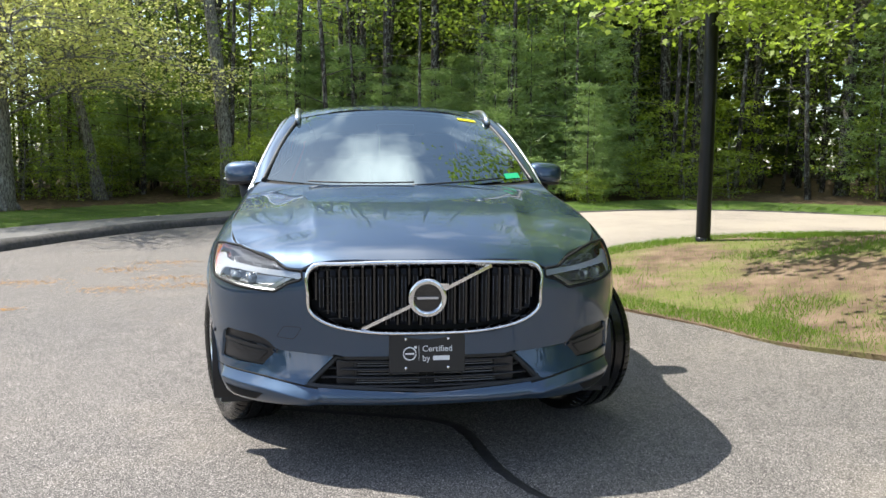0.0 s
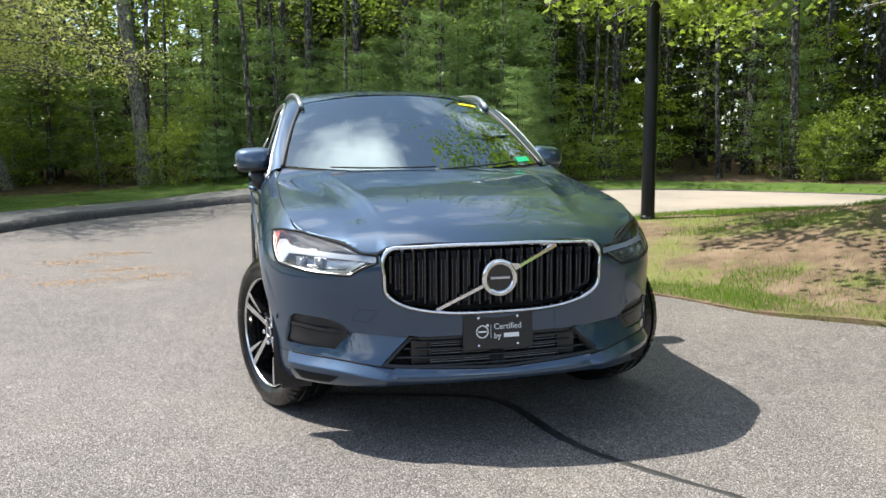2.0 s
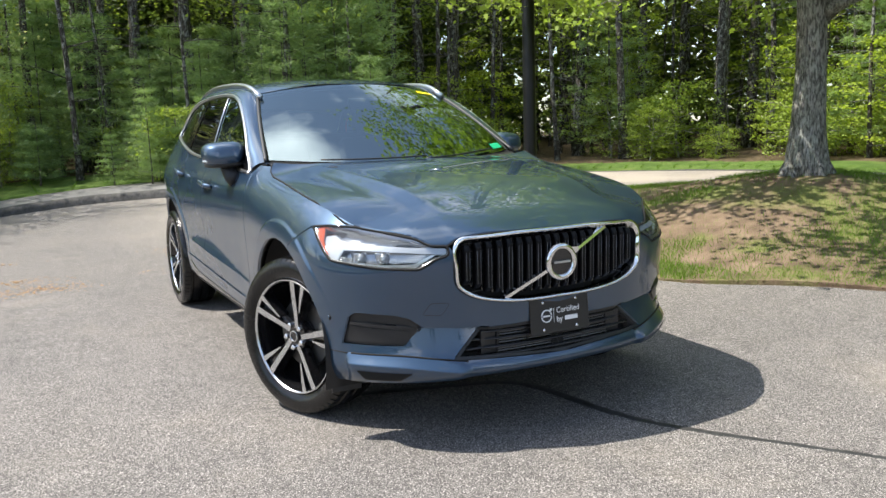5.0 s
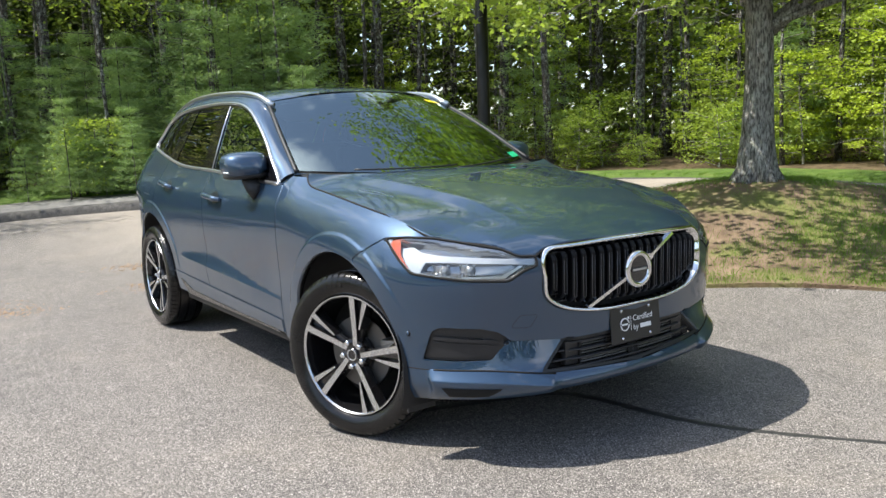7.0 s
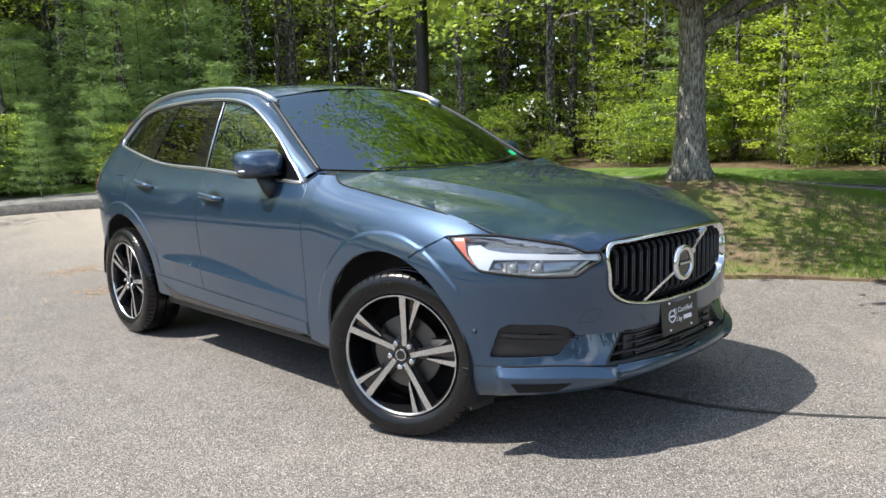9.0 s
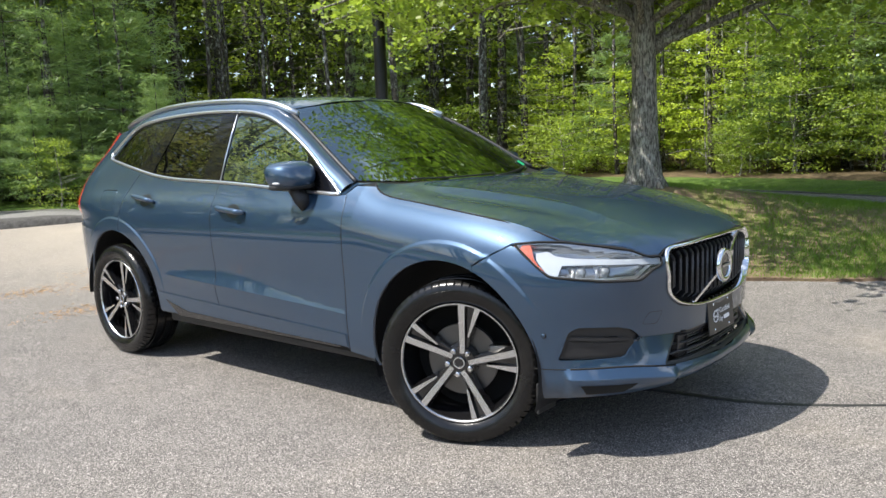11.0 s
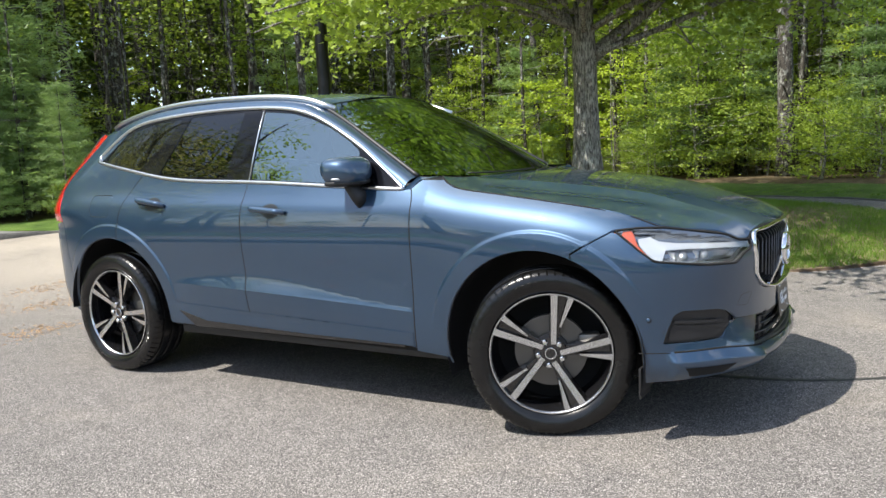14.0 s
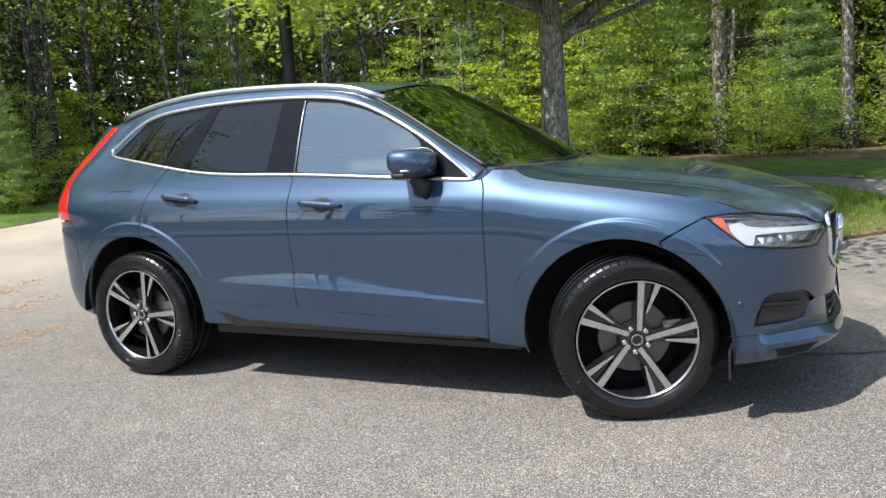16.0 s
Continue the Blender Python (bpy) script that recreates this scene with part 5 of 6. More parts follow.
for sgn in (-1, 1):
    tv, tf = tube(seam * np.array([sgn, 1, 1]), 0.0048, 6)
    link_mesh("splitter_seam", tv, tf, VOID, car)
    tv, tf = tube(rear_seam * np.array([sgn, 1, 1]), 0.0022, 6)
    link_mesh("bumper_joint", tv, tf, VOID, car)
    tv, tf = tube(np.array([sunk(0.0005)(*q) for q in facet_line(0.0)]) * np.array([sgn, 1, 1]), 0.0022, 6)
    link_mesh("bumper_joint", tv, tf, VOID, car)
    tv, tf = tube(np.array([sunk(0.002)(*q) for q in lamp]) * np.array([sgn, 1, 1]), 0.0052, 6, closed=True)
    link_mesh("lamp_seal", tv, tf, VOID, car)
# unseen slab added under the bonnet to stop sun leaking into the car's shadow
part("bonnet_light_block", box_mesh((-0.70, 0.33, 0.838), (0.70, 1.38, 0.850)), VOID, car)
slot = dense(rounded(on_fronts(((0.828, 0.338), (0.655, 0.336), (0.690, 0.300), (0.795, 0.296))), 0.006, 2), 0.03)
skin("splitter_slot", slot, VOID, gap=0, depth=0.0, surface=sunk(-0.0015), label="dark slot in the front splitter")

# headlamps
L0, L1 = on_side(0.548, 0.905)[0], on_front(0.492, 0.82)[0]
la = lambda a, z: (L0 + (L1 - L0) * a, z)
GUIDE = [(1.0, 0.803), (1.0, 0.832), (0.80, 0.837), (0.58, 0.847), (0.40, 0.854), (0.29, 0.864), (0.225, 0.882), (0.160, 0.876), (0.182, 0.851), (0.287, 0.781), (0.325, 0.776), (0.345, 0.828), (0.50, 0.829), (0.75, 0.819), (0.88, 0.812)]
LOW = [(0.335, 0.768), (0.56, 0.757), (0.83, 0.757), (0.93, 0.805), (0.905, 0.806), (0.815, 0.770), (0.56, 0.770), (0.34, 0.782)]
UP = [(0.70, 0.883), (0.80, 0.862), (0.88, 0.842), (0.86, 0.839), (0.78, 0.853), (0.66, 0.876)]
CORNER = [(0.006, 0.902), (0.10, 0.850), (0.225, 0.786), (0.280, 0.784), (0.172, 0.850), (0.100, 0.908), (0.03, 0.910)]
for sgn in (-1, 1):
    def side_patch(name, pts, mat, d, depth, parent, label="", step=0.02):
        v, f = fill(np.array(pts), (), step)
        gg = lift(sunk(d), v, f, depth)
        gg = gg if sgn > 0 else mirrored(*gg)
        return link_mesh(name, gg[0], gg[1], mat, parent, gg[2], label=label)
    def bowl_lamp(u, z):
        d = 0.004 + 0.034 * sstep(0, 0.028, edge_distance(lamp, np.stack([u, z], 1)))
        a = belt(u, z)
        return a + (sunk(1.0)(u, z) - a) * d[:, None]
    v, f = fill(inset(lamp, 0.003), (), 0.012)
    gg = lift(bowl_lamp, v, f, 0.0)
    gg = gg if sgn > 0 else mirrored(*gg)
    house = link_mesh("headlamp", gg[0], gg[1], LAMP_DARK, car, gg[2], label="headlamp with a white light guide and amber corner")
    side_patch("light_guide", dense([la(*p) for p in GUIDE], 0.02), WHITE_BAR, 0.010, 0.006, house, "white light guide bar", 0.012)
    side_patch("light_guide", dense([la(*p) for p in LOW], 0.02), SATIN, 0.012, 0.006, house, "bright lower lamp edge", 0.012)
    side_patch("light_guide", dense([la(*p) for p in UP], 0.02), SATIN, 0.012, 0.006, house, "bright upper lamp edge", 0.012)
    side_patch("amber_reflector", dense([la(*p) for p in CORNER], 0.02), AMBER, 0.008, 0.005, house, "amber side reflector", 0.012)
    lens = side_patch("lens", inset(lamp, 0.002), LENS, 0.002, 0.0, house)
    lens.visible_shadow = False
    for a in (0.47, 0.62):
        c = sunk(0.034)(*la(a, 0.799))
        cv, cf = lathe([(-0.020, 0.0), (-0.017, 0.012), (-0.010, 0.020), (0.0, 0.023), (0.02, 0.023)], 20)
        way = radians(62)
        q = np.stack([cv[:, 0] * -math.cos(way) - cv[:, 1] * math.sin(way), cv[:, 0] * math.sin(way) - cv[:, 1] * math.cos(way), cv[:, 2]], 1)
        q = q + np.array(c)
        q[:, 0] *= sgn
        link_mesh("projector", q, cf, LAMP_GLASS, house)
        fv = box_mesh((-0.028, -0.004, -0.018), (0.028, 0.03, 0.022), 0.004)
        for w in fv.verts:
            w.co = Vector(((w.co.x * 0.9 + c[0]) * sgn, w.co.y + w.co.x * 0.5 + c[1] + 0.012, w.co.z + c[2]))
        bmesh.ops.recalc_face_normals(fv, faces=fv.faces)
        part("projector_frame", fv, SATIN, house)

# number plate blank with its print
plate = part("front_plate", box_mesh((-0.1525, -0.003, -0.0765), (0.1525, 0.003, 0.0765), 0.0025, 1), PLATE, car, "black plate with white print on the front bumper")
tilt = Matrix.Translation((0.0, 0.022, 0.506)) @ Matrix.Rotation(radians(-5), 4, "X")
plate.data.transform(tilt)


def print_bar(name, lo, hi, parent, mat, out=0.0045):
    ob = part(name, box_mesh((lo[0], -out, lo[1]), (hi[0], -0.0028, hi[1])), mat, parent)
    ob.data.transform(tilt)
    return ob


def lettering(name, text, size, x, z, parent, mat):
    cu = bpy.data.curves.new(name, "FONT")
    cu.body, cu.size, cu.extrude = text, size, 0.0004
    tmp = new(name, cu)
    bpy.context.view_layer.update()
    me = bpy.data.meshes.new_from_object(tmp.evaluated_get(bpy.context.evaluated_depsgraph_get()))
    bpy.data.objects.remove(tmp)
    me.transform(tilt @ Matrix.Translation((x, -0.0040, z)) @ Matrix.Rotation(radians(90), 4, "X"))
    me.materials.clear()
    me.materials.append(mat)
    ob = new(name, me)
    ob.parent = parent
    return ob


lettering("printed_word", "Certified", 0.034, -0.020, 0.008, plate, INK)
lettering("printed_word", "by", 0.034, -0.020, -0.030, plate, INK)
print_bar("printed_bar", (0.024, -0.028), (0.090, -0.010), plate, INK)
print_bar("printed_line", (-0.0335, -0.030), (-0.0322, 0.030), plate, INK)
rv, rf = tube([(-0.070 + 0.025 * math.cos(a), -0.0040, 0.025 * math.sin(a)) for a in np.linspace(0, 2 * math.pi, 40, endpoint=False)], 0.0028, 6, closed=True, flat=1.0)
logo = link_mesh("printed_ring", rv, rf, INK, plate)
logo.data.transform(tilt)
print_bar("printed_bar", (-0.088, -0.004), (-0.052, 0.003), plate, INK)
print_bar("printed_tip", (-0.052, 0.020), (-0.042, 0.030), plate, INK)
for x in (-0.085, 0.085):
    for z in (-0.058, 0.058):
        cv, cf = lathe([(-0.007, 0.0), (-0.006, 0.005), (-0.003, 0.0065)], 10)
        sc = link_mesh("screw", spin(cv) + np.array([x, 0, z]), [tuple(reversed(t)) for t in cf], CHROME, plate)
        sc.data.transform(tilt)

# door mirrors
for sgn in (-1, 1):
    bm = bmesh.new()
    bmesh.ops.create_uvsphere(bm, u_segments=40, v_segments=24, radius=1)
    for q in bm.verts:
        x, y, z = q.co
        f = lambda t, p: math.copysign(abs(t) ** p, t)
        x, y, z = f(x, 0.62), f(y, 0.72), f(z, 0.62)
        back = 0.55 if y > 0 else 1.0
        q.co = (sgn * (0.938 + 0.112 * x * (1 - 0.10 * (z < 0) * abs(z))), 1.885 + 0.115 * y * back + 0.020 * x + 0.012 * z, 1.196 + 0.069 * z - 0.006 * x)
    bmesh.ops.recalc_face_normals(bm, faces=bm.faces)
    shell_ob = part("door_mirror", bm, PAINT, car, "body-coloured door mirror", 180)
    bm = bmesh.new()
    bmesh.ops.create_uvsphere(bm, u_segments=32, v_segments=16, radius=1)
    for q in bm.verts:
        x, y, z = q.co
        f = lambda t, p: math.copysign(abs(t) ** p, t)
        x, y, z = f(x, 0.6), f(y, 0.7), f(z, 0.7)
        q.co = (sgn * (0.934 + 0.103 * x), 1.880 + 0.100 * y * (0.6 if y > 0 else 1.0) + 0.020 * x, 1.140 + 0.020 * z - 0.004 * x)
    bmesh.ops.recalc_face_normals(bm, faces=bm.faces)
    part("mirror_base", bm, BLACK, shell_ob, "black lower mirror shell", 180)
    path = [(sgn * 0.880, 1.815, 1.045), (sgn * 0.905, 1.830, 1.075), (sgn * 0.915, 1.855, 1.115), (sgn * 0.92, 1.87, 1.15)]
    tv, tf = tube(path, [0.052, 0.047, 0.045, 0.045], 12, flat=0.62)
    link_mesh("mirror_stalk", tv, tf, BLACK, shell_ob)
    path = [(sgn * (0.90 + 0.149 * math.sin(a)), 1.865 - 0.088 * math.cos(a) * 1.08 + 0.02, 1.158) for a in np.linspace(0.75, 1.45, 12)]
    tv, tf = tube(path, 0.006, 6)
    link_mesh("indicator", tv, tf, WHITE_BAR, shell_ob, label="clear indicator strip")
    cv, cf = lathe([(0.0, 0.0), (0.0, 0.9), (0.004, 1.0)], 40)
    gq = np.stack([sgn * (0.938 + cv[:, 1] * 0.098), 1.945 + cv[:, 0] + 0.0 * cv[:, 1], 1.196 + cv[:, 2] * 0.056], 1)
    link_mesh("mirror_glass", gq, cf, CHROME, shell_ob)

# door handles
for doors, y0, y1, z0, z1 in ((front_doors, 2.545, 2.295, 1.008, 0.990), (rear_doors, 3.475, 3.228, 1.055, 1.030)):
    for ob in doors:
        sg = 1 if ob.data.vertices[0].co.x > 0 else -1
        ts = np.linspace(0, 1, 22)
        path = []
        for t in ts:
            y, z = y0 + (y1 - y0) * t, z0 + (z1 - z0) * t
            out = 0.004 + 0.030 * min(1, min(t, 1 - t) * 7)
            p = sunk(-out)(*on_side(y, z))
            path.append((sg * p[0], p[1], p[2]))
        tv, tf = tube(path, [0.010 + 0.006 * min(1, min(t, 1 - t) * 8) for t in ts], 12, flat=1.0)
        grip = link_mesh("door_handle", tv, tf, PAINT, ob)
        # the cup has no depth: a dark oval on the door paints its shade
        yc, zc = y0 + (y1 - y0) * 0.56, z0 + (z1 - z0) * 0.56
        cup = np.array([on_side(yc + 0.062 * math.cos(a), zc + 0.038 * math.sin(a)) for a in np.linspace(0, 2 * math.pi, 28, endpoint=False)])
        v, f = fill(cup, (), 0.012)

        def cup_patch(u, z, c=on_side(yc, zc)):
            d = np.clip(np.hypot((u - c[0]) / 0.062, (z - c[1]) / 0.038), 0, 1)
            n = sunk(0.0)(u, z)
            p, q = sunk(-0.0012)(u, z), sunk(-0.0012)(u, z)
            return p
        gg = lift(cup_patch, v, f, 0.0)
        gg = gg if sg > 0 else mirrored(*gg)
        link_mesh("handle_recess", gg[0], gg[1], CUP_SHADE, ob, gg[2])

# cowl, wipers, headliner, stickers
def cowl(a, b):
    p, q = screen(a, np.zeros_like(b)), bonnet(np.clip(np.abs(a), 0, 0.99) * np.sign(a) * 0.775, 1.30 + 0.11 * np.abs(a) ** 1.7 - 0.03)
    q = q - np.array([0, 0, 0.03])
    r = p + np.array([0, 0.02, -0.006])
    return q * (1 - b)[:, None] + r * b[:, None]


g = grid_patch(cowl, np.linspace(-1, 1, 40), np.linspace(0, 1, 6))
link_mesh("cowl", g[0], g[1], BLACK, car, g[2])
for x0, x1, b1 in ((-0.52, 0.06, 0.045), (0.05, 0.58, 0.05)):
    ts = np.linspace(0, 1, 16)
    pts = np.array([screen(np.array([(x0 + (x1 - x0) * t) / 0.77]), np.array([0.005 + 0.6 * b1 * t]))[0] for t in ts]) + np.array([0, -0.012, 0.010])
    tv, tf = tube(pts, 0.005, 6)
    link_mesh("wiper", tv, tf, BLACK, car)
g = grid_patch(lambda a, b: roof(a, b) - np.array([0, 0, 0.045]), np.linspace(-0.97, 0.97, 20), np.linspace(0.02, 0.97, 20), -1)
link_mesh("headliner", g[0], g[1], HEADLINER, car, g[2])
for name, a0, a1, b0, b1, mat, lab in (("windscreen_sticker", 0.66, 0.86, 0.885, 0.925, YELLOW, "yellow strip sticker"), ("windscreen_sticker", 0.80, 0.925, 0.035, 0.095, GREEN, "green inspection sticker")):
    g = grid_patch(lambda a, b: screen(a, b) + np.array([0, -0.002, 0.003]), np.linspace(a0, a1, 6), np.linspace(b0, b1, 4))
    link_mesh(name, g[0], g[1], mat, car, g[2], label=lab)
g = grid_patch(lambda a, b: screen(a, b) + np.array([0, 0.004, -0.004]), np.linspace(-1, 1, 40), np.linspace(0.93, 1.0, 4))
link_mesh("screen_band", g[0], g[1], BLACK_GLOSS, car, g[2])

# cabin
part("dashboard", box_mesh((-0.70, 1.50, 0.80), (0.70, 1.98, 1.10), 0.07, 4), DASH, car, smooth=40)
part("cabin_floor", box_mesh((-0.80, 1.45, 0.40), (0.80, 4.2, 0.50)), VOID, car)


def seat(x, y):
    s = part("front_seat", box_mesh((x - 0.25, y - 0.02, 0.55), (x + 0.25, y + 0.5, 0.75), 0.06, 3), SEAT, car, smooth=40)
    bm = box_mesh((x - 0.24, y + 0.42, 0.68), (x + 0.24, y + 0.58, 1.26), 0.07, 4)
    for q in bm.verts:
        q.co.y += (q.co.z - 0.68) * 0.32
    part("backrest", bm, SEAT, s, smooth=40)
    bm = box_mesh((x - 0.13, y + 0.66, 1.29), (x + 0.13, y + 0.76, 1.47), 0.045, 4)
    part("headrest", bm, SEAT, s, smooth=40)


seat(-0.37, 2.15), seat(0.37, 2.15)
bench = part("rear_seat", box_mesh((-0.66, 3.0, 0.55), (0.66, 3.5, 0.78), 0.06, 3), SEAT, car, smooth=40)
bm = box_mesh((-0.66, 3.42, 0.72), (0.66, 3.60, 1.30), 0.07, 4)
for q in bm.verts:
    q.co.y += (q.co.z - 0.72) * 0.35
part("backrest", bm, SEAT, bench, smooth=40)
wv, wf = tube([(0.37 + 0.185 * math.cos(a), 2.03 + 0.07 * math.sin(a), 1.00 + 0.17 * math.sin(a)) for a in np.linspace(0, 2 * math.pi, 40, endpoint=False)], 0.015, 8, closed=True)
link_mesh("steering_wheel", wv, wf, SEAT, car)
part("rear_view_mirror", box_mesh((-0.12, 1.98, 1.43), (0.12, 2.02, 1.50), 0.015, 3), BLACK, car, smooth=40)


# ---- woods ----
rng = np.random.default_rng(7)


def leaves(centres, size, per, spread, up=0.6, aspect=0.6):
    """Leaf blades round many centres: four-cornered blades, as one list of points and faces."""
    c = np.repeat(np.array(centres, float), per, axis=0)
    n = len(c)
    c = c + rng.normal(size=(n, 3)) * np.array(spread)
    d = rng.normal(size=(n, 3)) * np.array([1, 1, 0.45])
    d /= np.linalg.norm(d, axis=1)[:, None]
    w = rng.normal(size=(n, 3)) + np.array([0, 0, up * 2.0])
    s = np.cross(d, w)
    s /= np.maximum(np.linalg.norm(s, axis=1), 1e-6)[:, None]
    l = size * rng.uniform(0.6, 1.3, (n, 1))
    a, b = c - d * l * 0.5, c + d * l * 0.5
    m = c - d * l * 0.05
    e, f = m + s * l * aspect * 0.5, m - s * l * aspect * 0.5
    v = np.stack([a, e, b, f], 1).reshape(-1, 3)
    q = np.arange(n)[:, None] * 4 + np.arange(4)[None]
    return v, q


def lobed(centres, size, per, spread, up=0.7):
    """Maple leaves: seven-pointed blades, slightly folded."""
    c = np.repeat(np.array(centres, float), per, axis=0)
    n = len(c)
    c = c + rng.normal(size=(n, 3)) * np.array(spread)
    d = rng.normal(size=(n, 3)) * np.array([1, 1, 0.5]) - np.array([0, 0, 0.35])
    d /= np.linalg.norm(d, axis=1)[:, None]
    w = rng.normal(size=(n, 3)) * 0.8 + np.array([0, 0, up * 2.0])
    s = np.cross(d, w)
    s /= np.maximum(np.linalg.norm(s, axis=1), 1e-6)[:, None]
    l = (size * rng.uniform(0.6, 1.25, n))[:, None]
    shape = ((-0.4, 0), (-0.25, 0.34), (0.02, 0.20), (0.14, 0.52), (0.22, 0.16), (0.62, 0), (0.22, -0.16), (0.14, -0.52), (0.02, -0.20), (-0.25, -0.34))
    v = np.stack([c + d * l * p + s * l * q for p, q in shape], 1).reshape(-1, 3)
    k = len(shape)
    return v, np.arange(n)[:, None] * k + np.arange(k)[None]


def raw_mesh(name, v, f, mat):
    me = bpy.data.meshes.new(name)
    v, f = np.asarray(v, float), np.asarray(f, int)
    me.from_pydata(v.tolist(), [], f.tolist())
    me.materials.append(mat)
    return me


def child(name, me, parent):
    ob = new(name, me)
    ob.parent = parent
    return ob


def tube_mesh(name, tubes, mat):
    vs, fs, k = [], [], 0
    for v, f in tubes:
        vs.append(v)
        fs += [tuple(int(i) + k for i in q) for q in f]
        k += len(v)
    me = bpy.data.meshes.new(name)
    me.from_pydata(np.concatenate(vs).tolist(), [], fs)
    me.materials.append(mat)
    me.shade_smooth()
    return me


def trunk_mesh(name, h, r, lean, mat, sides=9, wob=0.05, limbs=0, limb_len=0.8, flare=1.5):
    t = np.linspace(0, 1, 12)
    p = np.stack([lean * h * t + wob * np.sin(t * 5), wob * np.cos(t * 4) - wob, h * t - 0.15], 1)
    rad = r * (1 - 0.75 * t) * (1 + (flare - 1) * np.exp(-t * h / 0.35))
    tubes = [tube(p, rad, sides)]
    for i in range(limbs):
        z = rng.uniform(0.12, 0.95)
        base = np.array([np.interp(z, t, p[:, j]) for j in range(3)])
        a = rng.uniform(0, 2 * math.pi)
        l = limb_len * rng.uniform(0.4, 1.2)
        tip = base + np.array([math.cos(a) * l, math.sin(a) * l, rng.uniform(-0.1, 0.35) * l])
        tubes.append(tube([base, (base + tip) / 2 + np.array([0, 0, 0.05 * l]), tip], [r * 0.12 + 0.006, 0.008, 0.003], 4))
    return tube_mesh(name, tubes, mat)


def sapling(label, h, n, size, mat, wide=1.2, name="young_tree", low=0.10, per=30):
    """A young broadleaf tree: thin stem, leaves in flat layered sprays."""
    t = thing(name, (0, 0, 0), label, "tree" if name != "shrub" else "shrub", "shrubs at the edge of the wood" if name == "shrub" else "young trees of the wood")
    child("trunk", trunk_mesh("trunk", h, 0.03, 0.02, BARK_MAPLE, 6, 0.06, 14, wide * 0.9), t)
    cs = []
    for i in range(n):
        z = h * rng.uniform(low, 1.0)
        reach = wide * (0.45 + 0.55 * math.sin(math.pi * min(1, z / h * 0.9 + 0.1)))
        a, r = rng.uniform(0, 2 * math.pi), reach * math.sqrt(rng.uniform(0.02, 1))
        cs.append((r * math.cos(a), r * math.sin(a), z + 0.12 * r))
    child("crown", raw_mesh("crown", *leaves(cs, size, per, (0.13, 0.13, 0.04), 0.9), mat), t)
    return t


def young_pine(label, h, n, wide):
    t = thing("young_pine", (0, 0, 0), label, "tree", "young pines of the wood")
    child("trunk", trunk_mesh("trunk", h, 0.05, 0.0, BARK_PINE, 6, 0.02), t)
    cs = []
    for i in range(n):
        lvl = rng.integers(1, int(h / 0.5))
        z = lvl * 0.5
        reach = wide * (1 - z / (h * 1.08)) + 0.15
        a = (rng.integers(0, 7) + 0.35 * lvl) * math.pi / 3.5 + rng.normal() * 0.2
        r = reach * rng.uniform(0.15, 1) ** 0.7
        cs.append((r * math.cos(a), r * math.sin(a), z + 0.20 * r + rng.normal() * 0.07))
    child("crown", raw_mesh("crown", *leaves(cs, 0.19, 12, (0.09, 0.09, 0.06), 0.2, 0.10), NEEDLE), t)
    return t


def tall_tree(name, label, h, r, lean, bark_mat, leaf_mat, n, z0, wide, limbs=12):
    t = thing(name, (0, 0, 0), label, "tree", "tall trees of the wood")
    child("trunk", trunk_mesh("trunk", h, r, lean, bark_mat, 10, 0.08, limbs, 1.6), t)
    cs = []
    for i in range(n):
        z = rng.uniform(z0, h)
        a, q = rng.uniform(0, 2 * math.pi), wide * math.sqrt(rng.uniform(0.03, 1)) * (1.15 - (z - z0) / (h - z0) * 0.7)
        cs.append((q * math.cos(a) + lean * z, q * math.sin(a), z))
    child("crown", raw_mesh("crown", *leaves(cs, 0.15, 18, (0.40, 0.40, 0.20), 0.6), leaf_mat), t)
    return t


protos = {
    "sap": [sapling("slender young broadleaf tree in fresh green leaf", h, 120, 0.070, LEAF_BEECH, w) for h, w in ((2.2, 1.1), (2.9, 1.2), (3.6, 1.3), (5.2, 1.5))],
    "lime": [sapling("young broadleaf tree in yellow-green spring leaf", h, 90, 0.088, LEAF_LIME, w) for h, w in ((2.5, 1.2), (3.8, 1.4))],
    "bush": [sapling("leafy green shrub at the edge of the wood", h, 100, 0.060, LEAF_BEECH, w, "shrub", 0.02) for h, w in ((1.2, 0.8), (1.6, 1.0), (2.1, 1.1))],
    "pine": [young_pine("young white pine with soft dark needles", h, 620, w) for h, w in ((3.4, 1.4), (4.6, 1.7), (6.2, 2.0))],
    "tall": [tall_tree("pine_tree", "tall straight tree with a bare grey-brown trunk", h, r, l, BARK_PINE, CANOPY, 60, 5.2, 2.6) for h, r, l in ((13, 0.13, 0.02), (15, 0.17, -0.015), (16, 0.20, 0.01), (14, 0.15, -0.03))],
    "stem": [tall_tree("slender_tree", "thin straight tree stem in the wood", h, r, l, BARK_PINE, CANOPY, 26, 4.4, 1.4, 22) for h, r, l in ((10, 0.055, 0.03), (11, 0.07, -0.04), (9, 0.045, 0.01))],
}
used = {k: 0 for k in protos}


def plant(kind, x, y, scale=1.0, turn=None):
    ps = protos[kind]
    i = used[kind]
    used[kind] += 1
    a = rng.uniform(0, 2 * math.pi) if turn is None else turn
    p = ps[i % len(ps)]
    m = Matrix.Translation((x, y, float(height(x, y)) + 0.06)) @ Matrix.Rotation(a, 4, "Z")
    c = copy_thing(p, m) if i >= len(ps) else p
    c.matrix_basis = m @ Matrix.Scale(scale, 4)
    return c


